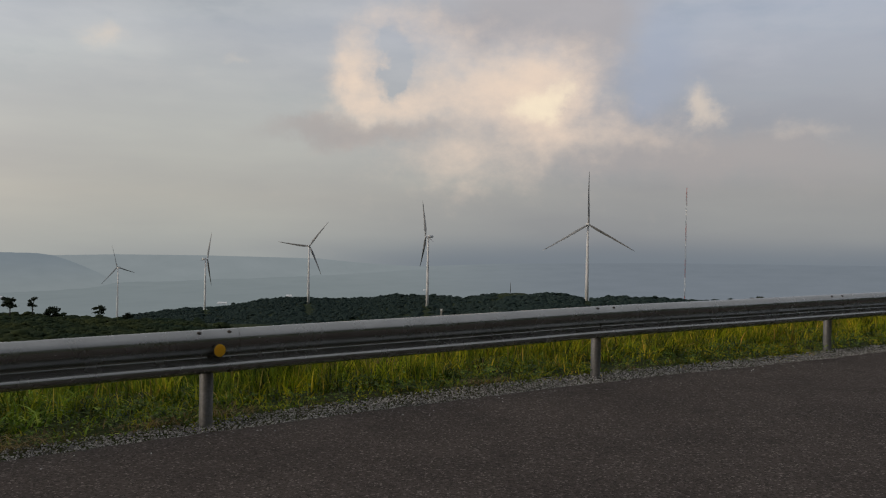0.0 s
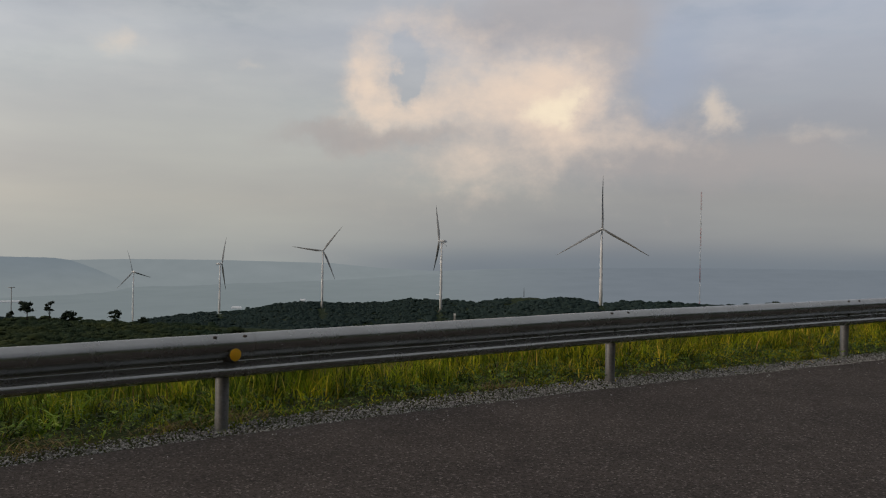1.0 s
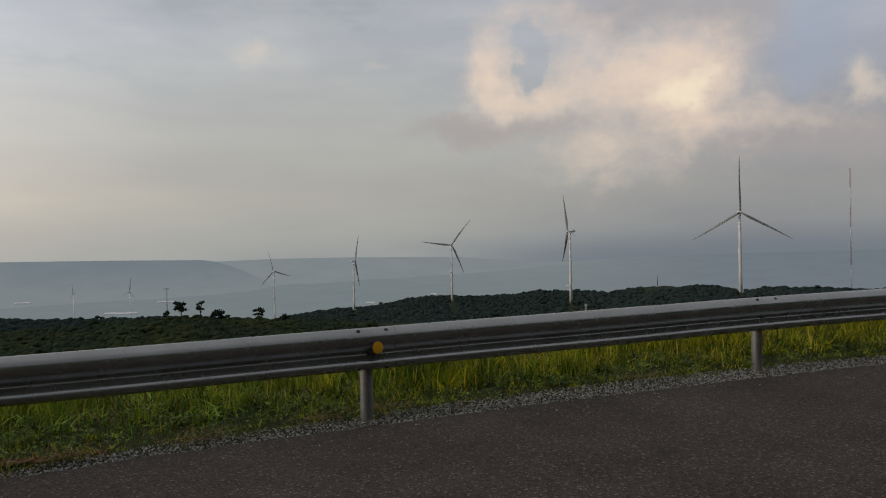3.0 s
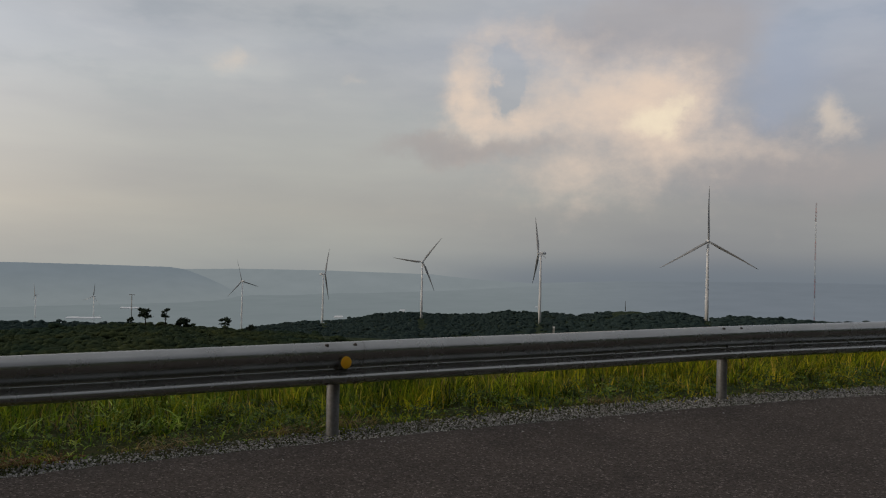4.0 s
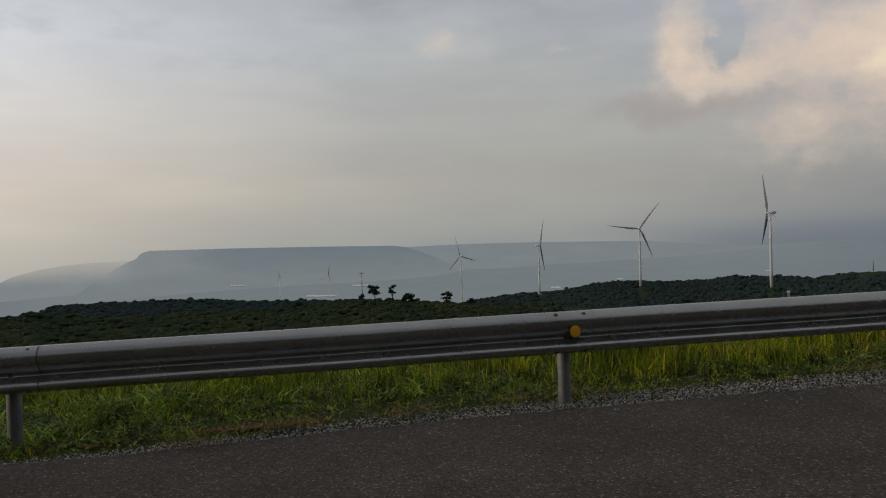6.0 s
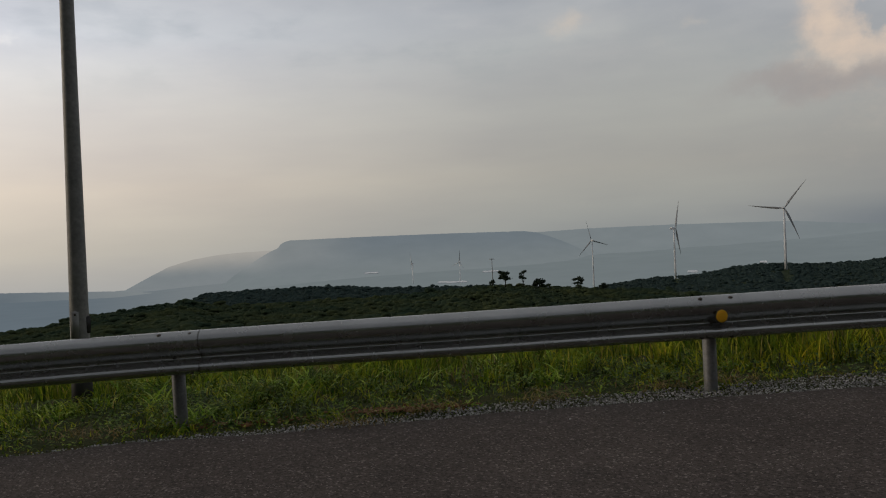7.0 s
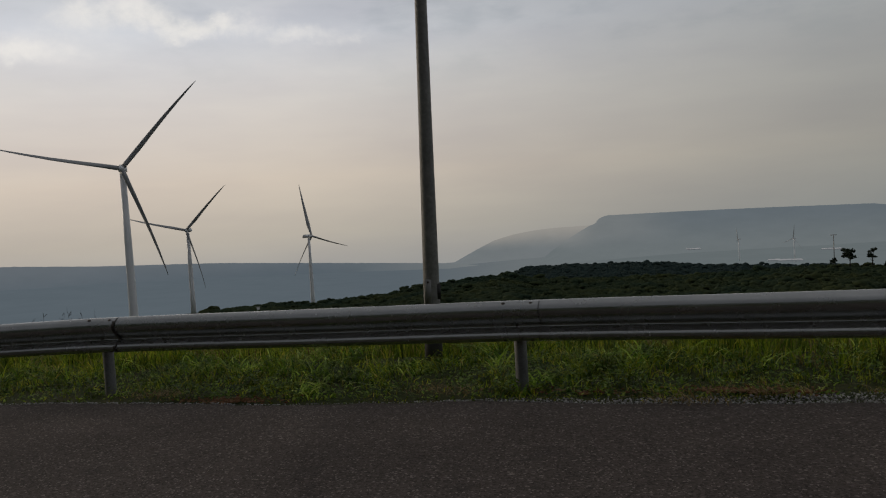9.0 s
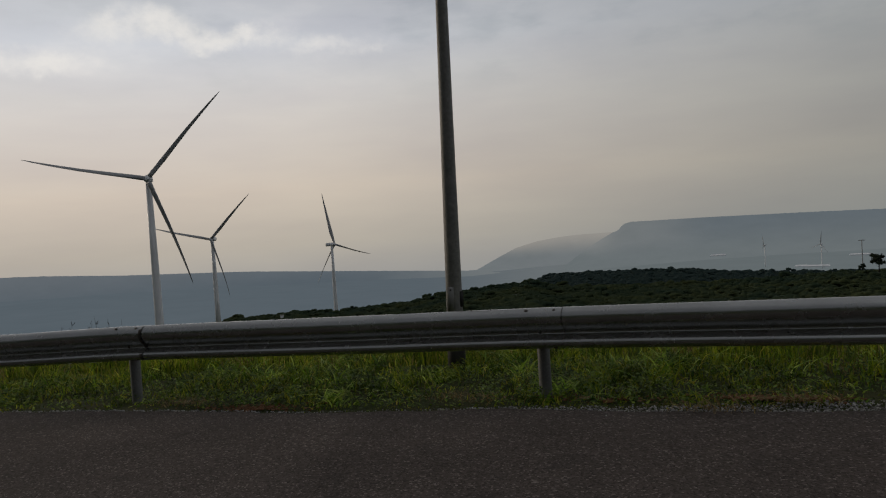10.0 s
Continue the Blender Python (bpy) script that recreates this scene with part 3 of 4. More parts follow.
def tree(bearing, r, height, spread, shape, label, seed):
    """A single tree on the skyline: forked trunk, limbs, crown of leaf clumps with gaps."""
    rng = np.random.default_rng(seed)
    x, y = r * math.sin(radians(bearing)), r * math.cos(radians(bearing))
    z = float(ground_height(x, y))
    root = thing("tree", label, "tree", pose(x, y, z), group="skyline trees")
    bm = bmesh.new()
    lean = rng.normal(0, 0.05, 2)
    top = 0.72 if shape != "round" else 0.5
    ring_tube(bm, [((lean[0] * h * height, lean[1] * h * height, h * height), (1, 0, 0), (0, 1, 0), 0.035 * height * (1 - 0.75 * h), 0.035 * height * (1 - 0.75 * h)) for h in (-0.05, 0.2, 0.45, top)], 8)
    tips = []
    for i in range(9):
        a, h0 = rng.uniform(0, 6.28), rng.uniform(0.30, top)
        reach = spread * rng.uniform(0.35, 0.95)
        tip = Vector((math.cos(a) * reach, math.sin(a) * reach, height * min(0.97, h0 + rng.uniform(0.10, 0.34))))
        foot = Vector((lean[0] * h0 * height, lean[1] * h0 * height, h0 * height))
        mid = foot.lerp(tip, 0.5) + Vector((0, 0, -0.03 * height))
        ring_tube(bm, [(p, (1, 0, 0), (0, 1, 0), q, q) for p, q in ((foot, 0.016 * height), (mid, 0.010 * height), (tip, 0.004 * height))], 5)
        tips.append(tip)
    part("trunk", bm, BARK, root)
    centres, sizes = [], []
    for tip in tips + [Vector((0, 0, height * 0.9))]:
        for _ in range(48):
            d = rng.normal(0, 1, 3) * np.array([0.24, 0.24, 0.13]) * spread * (1.15 if shape == "round" else 0.8)
            p = np.array(tip) + d
            if shape == "round":
                p[2] = p[2] * 0.8
            centres.append(p), sizes.append(spread * rng.uniform(0.06, 0.14))
    centres, sizes = np.array(centres), np.array(sizes)
    n = len(centres)
    v = ICO_V[None] * (1 + rng.normal(0, 0.3, (n, len(ICO_V), 1))) * sizes[:, None, None] + centres[:, None]
    f = ICO_F[None] + (np.arange(n) * len(ICO_V))[:, None, None]
    part_of("crown", mesh_of("crown", v.reshape(-1, 3), f.reshape(-1, 3), [DARKLEAF]), root)


tree(-28.80, 690, 14.5, 5.2, "open", "dark umbrella-crowned tree standing on the ridge", 1)
tree(-27.50, 690, 15.5, 3.6, "open", "tall thin-crowned tree standing on the ridge", 2)
tree(-26.35, 690, 10.5, 5.6, "round", "dark round bushy tree on the ridge", 3)
tree(-23.55, 690, 11.0, 4.2, "open", "small spreading tree on the ridge", 4)
tree(-21.75, 690, 8.0, 4.0, "round", "low bushy tree beside a turbine tower", 5)
tree(-29.75, 690, 7.5, 2.6, "open", "small shrubby tree on the ridge", 6)
tree(22.1, 880, 11.0, 7.0, "round", "broad dark tree at the end of the wooded ridge", 7)


# ---------------------------------------------------------------- wind turbines
def blade_mesh():
    bm = bmesh.new()
    rings = []
    for q, chord, thick, swing in ((0.0, 2.3, 2.3, 0.0), (0.04, 2.3, 2.3, 0.0), (0.10, 3.1, 2.0, 0.1), (0.20, 3.9, 1.5, 0.25), (0.35, 3.4, 1.1, 0.2), (0.55, 2.6, 0.75, 0.0), (0.75, 1.8, 0.5, -0.6), (0.92, 1.0, 0.28, -1.4), (1.0, 0.3, 0.1, -2.0)):
        twist = radians(18 * (1 - q))
        u, v = Vector((math.cos(twist), math.sin(twist), 0)), Vector((-math.sin(twist), math.cos(twist), 0))
        rings.append(((0.25 * (chord - 2.2), swing, 60 * q + 1.4), u, v, chord / 2, thick / 2))
    ring_tube(bm, rings, 12)
    me = bpy.data.meshes.new("blade")
    bm.to_mesh(me), bm.free()
    me.materials.append(BLADESHADE)
    me.polygons.foreach_set("use_smooth", [True] * len(me.polygons))
    return me


BLADE = blade_mesh()


def turbine(bearing, r, hub_z, facing, side, turn, first, size, pitch, label):
    b = radians(bearing)
    x, y = r * math.sin(b), r * math.cos(b)
    base = float(ground_height(x, y)) - 1.0
    root = thing("wind_turbine", label, "wind turbine", pose(x, y, base), group="wind farm turbines")
    h = hub_z - base
    part("tower", tube_z([(0, 2.3), (0.3 * h, 2.05), (0.65 * h, 1.75), (h - 2.0, 1.4)], 28), WHITEPAINT, root, "tapered white steel tower")
    # rotor axis: from the tower towards the watcher, turned aside
    view, right = Vector((math.sin(b), math.cos(b), 0)), Vector((math.cos(b), -math.sin(b), 0))
    t = radians(turn)
    axis = view * (-facing * math.cos(t)) + right * (side * math.sin(t))
    across = right * (facing * math.cos(t)) + view * (side * math.sin(t))
    up = Vector((0, 0, 1))
    # axes: x is across, y is along the axis to the rear, z is up
    m = Matrix(((across.x, -axis.x, 0, 0), (across.y, -axis.y, 0, 0), (0, 0, 1, h), (0, 0, 0, 1)))
    nac = block((3.6, 10.5, 3.8), 0.7, (0, 2.6, 0.2))
    part("nacelle", nac, WHITEPAINT, root, "white box-shaped nacelle", m=m)
    bm = bmesh.new()
    ring_tube(bm, [((0, q, 0), (1, 0, 0), (0, 0, 1), a, a) for q, a in ((-2.6, 1.7), (-3.6, 1.75), (-4.8, 1.5), (-5.6, 0.9), (-5.9, 0.2))], 20)
    part("hub", bm, WHITEPAINT, root, "rounded white hub", m=m)
    for i in range(3):
        a = radians(first + 120 * i)
        # blade's own z runs outward at angle a in the plane of across and up
        spin = Matrix.Rotation(math.pi / 2 - a, 4, "Y")
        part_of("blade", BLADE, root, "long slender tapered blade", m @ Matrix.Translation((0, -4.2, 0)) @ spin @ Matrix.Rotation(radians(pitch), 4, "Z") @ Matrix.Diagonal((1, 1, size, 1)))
    return root


LABELS = {"near": "tall white three-bladed wind turbine against the western sky", "far": "white wind turbine on the wooded ridge, blades at rest", "haze": "pale far-off wind turbine in the haze below the mesa"}
for *numbers, where in TURBINES:
    turbine(*numbers, LABELS[where])


# ---------------------------------------------------------------- mast, pole, far roofs
def met_mast():
    b, r = radians(17.25), 1100.0
    x, y = r * math.sin(b), r * math.cos(b)
    base = float(ground_height(x, y)) - 1
    top = EYE + r * math.tan(radians(4.25))
    root = thing("lattice_mast", "slender red-and-white banded lattice mast", "mast", pose(x, y, base))
    h = top - base
    bands = 7
    for i in range(bands):
        z0, z1 = h * i / bands, h * (i + 1) / bands
        bm = bmesh.new()
        legs = [(0.75 * math.cos(2.1 * q), 0.75 * math.sin(2.1 * q)) for q in range(3)]
        for lx, ly in legs:
            ring_tube(bm, [((lx, ly, z), (1, 0, 0), (0, 1, 0), 0.10, 0.10) for z in (z0, z1)], 6)
        rungs = 5
        for q in range(rungs):
            za, zb = z0 + (z1 - z0) * q / rungs, z0 + (z1 - z0) * (q + 1) / rungs
            for e in range(3):
                p, o = legs[e], legs[(e + 1) % 3]
                ring_tube(bm, [((*p, za), (1, 0, 0), (0, 1, 0), 0.05, 0.05), ((*o, zb), (1, 0, 0), (0, 1, 0), 0.05, 0.05)], 4)
        part("mast_section", bm, REDPAINT if i % 2 == 0 else WHITEPAINT, root, "red-painted section" if i % 2 == 0 else "white-painted section")


met_mast()


def utility_pole():
    b, r = radians(-29.70), 720.0
    x, y = r * math.sin(b), r * math.cos(b)
    base = float(ground_height(x, y))
    h = EYE + r * math.tan(radians(-2.92)) - base
    root = thing("utility_pole", "slim pole with a crossarm behind the ridge trees", "pole", pose(x, y, base))
    part("pole", tube_z([(-0.5, 0.42), (h, 0.28)], 12), CONCRETE, root)
    part("crossarm", block((5.0, 0.4, 0.5), 0.05, (0, 0, h - 0.5)), CONCRETE, root, m=pose(0, 0, 0, 0, 0, 30))


utility_pole()


def small_hut(bearing, el_deg, r, size, label):
    b = radians(bearing)
    x, y, z = r * math.sin(b), r * math.cos(b), EYE + r * math.tan(radians(el_deg))
    root = thing("hut", label, "hut", pose(x, y, z - size * 0.5, 0, 0, -bearing))
    part("wall", block((size * 1.3, size, size), 0.05, (0, 0, 0.5 * size)), WHITEPAINT, root, smooth=False)
    part("roof", block((size * 1.6, size * 1.3, 0.25), 0.05, (0, 0, size + 0.1)), CONCRETE, root, smooth=False)
    part("footing", block((size * 1.1, size * 0.9, 8.0), 0.05, (0, 0, -4.0)), CONCRETE, root, smooth=False)


small_hut(0.02, -4.78, 760, 1.7, "tiny white hut among the trees on the slope")
small_hut(-69.74, -5.9, 620, 1.8, "small pale hut on the slope")


def antenna():
    b, r = radians(5.03), 1080.0
    x, y = r * math.sin(b), r * math.cos(b)
    base = float(ground_height(x, y))
    h = EYE + r * math.tan(radians(-2.72)) - base
    root = thing("antenna", "thin dark antenna rising from the ridge woods", "antenna", pose(x, y, base))
    part("rod", tube_z([(0, 0.5), (h * 0.6, 0.35), (h, 0.18)], 8), BARK, root)


antenna()


def far_roof(bearing, el_deg, r, wide, label):
    """A long low industrial roof far out on the plain."""
    b = radians(bearing)
    z = EYE + r * math.tan(radians(el_deg))
    x, y = r * math.sin(b), r * math.cos(b)
    deep = 18.0
    root = thing("warehouse", label, "building", pose(x, y, z - 5, 0, 0, -bearing), group="far warehouses")
    part("wall", block((wide, deep, 4), 0.2, (0, 0, 0.0)), ROOFWHITE, root, smooth=False)
    bm = bmesh.new()
    w, d = wide / 2 + 1, deep / 2 + 1
    low = [bm.verts.new(p) for p in ((-w, -d, 1.6), (w, -d, 1.6), (w * 0.8, d, 4.6), (-w * 0.8, d, 4.6))]
    top = [bm.verts.new(p) for p in ((-w, -d, 2.2), (w, -d, 2.2), (w * 0.8, d, 5.0), (-w * 0.8, d, 5.0))]
    bm.faces.new(low[::-1]), bm.faces.new(top)
    for i in range(4):
        bm.faces.new((low[i], low[(i + 1) % 4], top[(i + 1) % 4], top[i]))
    part("roof", bm, ROOFWHITE, root, "pale pitched metal roof", smooth=False)


for b, e, r, wide in ((-38.5, -3.47, 3500, 62), (-32.3, -4.45, 2750, 72), (-33.3, -4.42, 2800, 40), (-29.8, -3.80, 3350, 75), (-15.6, -4.33, 2800, 34), (-0.6, -3.25, 3700, 60), (-1.2, -3.33, 3600, 20), (27.4, -2.6, 3900, 40), (-11.0, -3.80, 3000, 22)):
    far_roof(b, e, r, wide, "long low white-roofed shed far out on the plain")


# ---------------------------------------------------------------- guardrail
PROFILE = [(0.0, 0.325), (0.016, 0.3235), (0.032, 0.318), (0.048, 0.309), (0.061, 0.298), (0.072, 0.285), (0.080, 0.270), (0.085, 0.254), (0.086, 0.238), (0.083, 0.222), (0.074, 0.204), (0.052, 0.178), (0.026, 0.152), (0.010, 0.140), (0.004, 0.131),
           (0.003, 0.124), (0.008, 0.114), (0.022, 0.104), (0.046, 0.093), (0.066, 0.082), (0.078, 0.072), (0.085, 0.061), (0.086, 0.050), (0.083, 0.039), (0.072, 0.025), (0.045, 0.009), (0.018, 0.001), (0.0, 0.0)]
RAIL_LOW = 0.395
RAIL_BACK = -0.052


def rail_section(a, b, root, beyond):
    """One length of corrugated rail from post a to post b, lapping over the next."""
    d = (b - a)
    run = d.length
    flat = Vector((d.x, d.y, 0)).normalized()
    face = Vector((flat.y, -flat.x, 0))           # towards the road
    if face.dot(OUT) > 0:
        face = -face
    onward = (beyond - b).normalized()
    onward_face = Vector((onward.y, -onward.x, 0)).normalized()
    if onward_face.dot(OUT) > 0:
        onward_face = -onward_face

    def station(q):
        """The rail's line and the way it faces; past the post both follow the next length."""
        return (b + onward * (q - run), onward_face) if q > run else (a + d * (q / run), face)

    bm = bmesh.new()
    stations = [-0.12, 0.1] + [run * q / 12 for q in range(1, 11)] + [run - 0.35, run - 0.20, run - 0.05, run + 0.05, run + 0.20]
    loops = []
    for q in stations:
        lift = 0.0085 * smooth01((q - run + 0.45) / 0.2)       # the lapped end rides on its neighbour
        c, way = station(q)
        ring = []
        for u, v in PROFILE:
            ring.append(bm.verts.new(c + way * (-RAIL_BACK + u + float(lift)) + Vector((0, 0, RAIL_LOW + v + 0.002 * math.sin(q * 2.1)))))
        for u, v in reversed(PROFILE):
            ring.append(bm.verts.new(c + way * (-RAIL_BACK + u + float(lift) - 0.0035) + Vector((0, 0, RAIL_LOW + v))))
        loops.append(ring)
    w = len(loops[0])
    for p, q in zip(loops, loops[1:]):
        for i in range(w):
            bm.faces.new((p[i], p[(i + 1) % w], q[(i + 1) % w], q[i]))
    bmesh.ops.recalc_face_normals(bm, faces=bm.faces[:])
    section = part("rail_section", bm, ZINC, root, "corrugated galvanised steel rail with dirt streaks")
    bm = bmesh.new()                                       # cut edge lapping the next length: grime and its shadow gap in dark colour
    strips = []
    for q in (run + (0.178 if b.x < -6 else 0.2025), run + 0.205):
        c, way = station(q)
        strips.append([bm.verts.new(c + way * (-RAIL_BACK + u + 0.0098) + Vector((0, 0, RAIL_LOW + v))) for u, v in PROFILE])
    for i in range(len(PROFILE) - 1):
        bm.faces.new((strips[0][i], strips[0][i + 1], strips[1][i + 1], strips[1][i]))
    part("lap_edge", bm, BOLTMETAL, section, "dark lap edge with grime and painted shadow gap")
    return flat, face


def bolt_mesh():
    bm = bmesh.new()
    ring_tube(bm, [((0, 0, z), (1, 0, 0), (0, 1, 0), r, r * q) for z, r, q in ((-0.004, 0.017, 0.75), (0.004, 0.017, 0.75), (0.009, 0.011, 0.8), (0.011, 0.003, 1.0))], 12)
    me = bpy.data.meshes.new("bolt")
    bm.to_mesh(me), bm.free()
    me.materials.append(BOLTMETAL)
    return me


def guardrail():
    root = thing("guardrail", "galvanised steel guardrail with two ridges on round posts", "guardrail")
    bolt = bolt_mesh()
    post_bm = tube_z([(-0.35, 0.050), (0.0, 0.050), (0.64, 0.050), (0.655, 0.046), (0.66, 0.02)], 20)
    post_me = bpy.data.meshes.new("post")
    post_bm.to_mesh(post_me), post_bm.free()
    post_me.materials.append(POSTZINC)
    post_me.polygons.foreach_set("use_smooth", [True] * len(post_me.polygons))
    for i, p in enumerate(POSTS):
        part_of("post", post_me, root, "round grey steel post", Matrix.Translation(p))
        if i:
            rail_section(POSTS[i], POSTS[i - 1], root, POSTS[i - 2] if i > 1 else POSTS[0] * 2 - POSTS[1])
        a, b = POSTS[max(i - 1, 0)], POSTS[min(i + 1, len(POSTS) - 1)]
        flat = Vector((b.x - a.x, b.y - a.y, 0)).normalized()
        face = Vector((flat.y, -flat.x, 0))
        if face.dot(OUT) > 0:
            face, flat = -face, flat
        for off, u, v, tilt in ((-0.132, 0.054, 0.307, 48), (0.092, 0.054, 0.307, 48), (0.0, 0.004, 0.128, 0), (-0.132, 0.060, 0.020, -52), (0.092, 0.060, 0.020, -52)):
            at = p + flat * off + face * (-RAIL_BACK + u + 0.006) + Vector((0, 0, RAIL_LOW + v))
            out = (face * math.cos(radians(tilt)) + Vector((0, 0, math.sin(radians(tilt))))).normalized()
            q = out.to_track_quat("Z", "Y").to_matrix().to_4x4()
            part_of("bolt", bolt, root, "", Matrix.Translation(at) @ q)
    return root


RAIL = guardrail()


def reflector():
    """The amber disc bolted into the hollow of the rail, turned a little up the road."""
    at = spot(0.052, RAIL_BACK - 0.084, RAIL_LOW + 0.176)
    facing = (-OUT * math.cos(radians(14)) + ALONG * math.sin(radians(14)))
    m = Matrix.Translation(at) @ facing.to_track_quat("Z", "Y").to_matrix().to_4x4()
    root = thing("reflector", "round amber reflector disc fixed to the guardrail", "reflector", m)
    bm = tube_z([(-0.006, 0.050), (0.002, 0.052), (0.006, 0.050)], 32)
    part("rim", bm, AMBERRIM, root, "dark thin rim")
    bm = tube_z([(0.004, 0.0475), (0.010, 0.0465), (0.012, 0.042)], 32)
    part("lens", bm, AMBER, root, "bright amber lens")
    bm = block((0.022, 0.03, 0.070), 0.004, (0.0, 0, -0.040))
    part("bracket", bm, BOLTMETAL, root, "dark fixing bracket")


reflector()


# ---------------------------------------------------------------- lamp pole behind the rail
def lamp_pole():
    foot = spot(-5.36, 1.45, -0.02)
    root = thing("lamp_pole", "tall tapered grey steel pole with a black band at its foot", "pole", Matrix.Translation(foot) @ Matrix.Rotation(radians(1.4), 4, Vector((-0.84, 0.545, 0.0))))
    part("shaft", tube_z([(-0.3, 0.087), (0.0, 0.087), (1.0, 0.080), (2.5, 0.068), (4.0, 0.058), (9.0, 0.036), (9.02, 0.02)], 32), POLEPAINT, root)
    part("foot_band", tube_z([(-0.1, 0.092), (0.29, 0.090), (0.298, 0.083)], 32), BLACKPAINT, root, "black painted band, chipped at the edge")
    towards = math.degrees(math.atan2(-foot.x, foot.y))       # turned to the road
    m = pose(0, 0, 0.70, 0, 0, towards)
    cover = block((0.075, 0.016, 0.26), 0.006, (-0.038, -0.076, 0.0))
    hatch = part("hatch", cover, PLATE, root, "small service hatch cover", m=m)
    part("screw", tube_z([(0, 0.011), (0.006, 0.008)], 12), BOLTMETAL, hatch, m=pose(-0.038, -0.084, 0.10, 90))
    part("strap", block((0.05, 0.03, 0.16), 0.006, (0.066, -0.046, 0.0)), BLACKPAINT, root, "dark box strapped to the shaft", m=m)


lamp_pole()


# ---------------------------------------------------------------- verge: gravel, grass, weeds
def build_gravel():
    rng = np.random.default_rng(21)
    n = 44000
    s = rng.uniform(-11, 16, n)
    edge = np.interp(s, ROAD_S, ROAD_EDGE)
    width = np.interp(s, [-11, -7, -5, -4, -2, 0, 2, 4, 16], [0.10, 0.08, 0.02, 0.14, 0.32, 0.46, 0.58, 0.54, 0.44])
    keep = rng.random(n) < width / 0.56
    s, edge, width = s[keep], edge[keep], width[keep]
    n = len(s)
    off = np.where(rng.random(n) < 0.985, rng.beta(1.15, 1.5, n) * width - 0.02, rng.normal(0, 0.18, n))
    size = rng.lognormal(math.log(0.0056), 0.30, n)
    c = np.array([spot(a, e + o, 0) for a, e, o in zip(s, edge, off)])
    c[:, 2] += size * 0.35 + np.where(off < 0, 0.012, -0.004)
    lumps("gravel", c, size, STONE, "loose pale grey gravel between asphalt and grass", "gravel", rng, 0.7, 0.16)


build_gravel()


def blades(name, roots, heights, widths, lean, material, label, rng, kinks=3):
    """Grass: each blade a bent, tapering strip."""
    n = len(roots)
    turn = rng.uniform(0, 2 * np.pi, n)
    side = np.stack([np.cos(turn), np.sin(turn), np.zeros(n)], 1)
    fall = rng.uniform(0, 2 * np.pi, n)
    away = np.stack([np.cos(fall), np.sin(fall), np.zeros(n)], 1)
    rows = []
    for q in np.linspace(0, 1, kinks + 1):
        droop = lean * q ** 2
        c = roots + away * (heights * droop)[:, None]
        c[:, 2] += heights * (q - 0.35 * np.minimum(lean, 1.6) * q ** 3)
        w = widths * (1 - q ** 1.6) + 0.0006
        rows += [c - side * w[:, None], c + side * w[:, None]]
    v = np.stack(rows, 1)
    k = v.shape[1]
    f = np.array([[2 * i, 2 * i + 1, 2 * i + 3, 2 * i + 2] for i in range(kinks)])
    f = f[None] + (np.arange(n) * k)[:, None, None]
    ob = new(name, mesh_of(name, v.reshape(-1, 3), f.reshape(-1, 4), [material], smooth=True))
    return tagged(ob, label, "grass", kind="stuff")


def verge_points(rng, count, s0, s1, n0, n1, clumpy=0.0, power=1.0):
    s = rng.uniform(s0, s1, count)
    n = n0 + (n1 - n0) * rng.random(count) ** power
    if clumpy:
        tufts = max(8, int(count * 0.03))
        pick = rng.integers(0, tufts, count)
        use = rng.random(count) < clumpy
        s = np.where(use, s[pick] + rng.normal(0, 0.07, count), s)
        n = np.where(use, n[pick] + rng.normal(0, 0.07, count), n)
    b = bend(s)
    x = POST1.x + ALONG.x * s + OUT.x * (n + b)
    y = POST1.y + ALONG.y * s + OUT.y * (n + b)
    z = ground_height(x, y) - 0.005
    return np.stack([x, y, z], 1), s, n


def grass_line(s):
    """Where the grass begins, metres outward of the posts."""
    return np.interp(s, [-13, -9, -6, -5, -3.5, -1.5, 0, 1.6, 3, 5, 7, 16], [-0.2, -0.16, -0.24, -0.38, -0.25, 0.02, 0.10, 0.22, 0.14, 0.06, -0.06, -0.15])


def rolling(s, n, seed):
    """Slow uneven growth over the verge, about 0 to 1."""
    q = np.sin(1.9 * s + 1.1 * n + seed) + np.sin(3.3 * s - 2.4 * n + 2.1 * seed) + np.sin(5.9 * s + 4.3 * n + 0.7 * seed) + 0.7 * np.sin(11.0 * s - 7.0 * n + seed)
    return np.clip(0.5 + 0.22 * q, 0, 1)


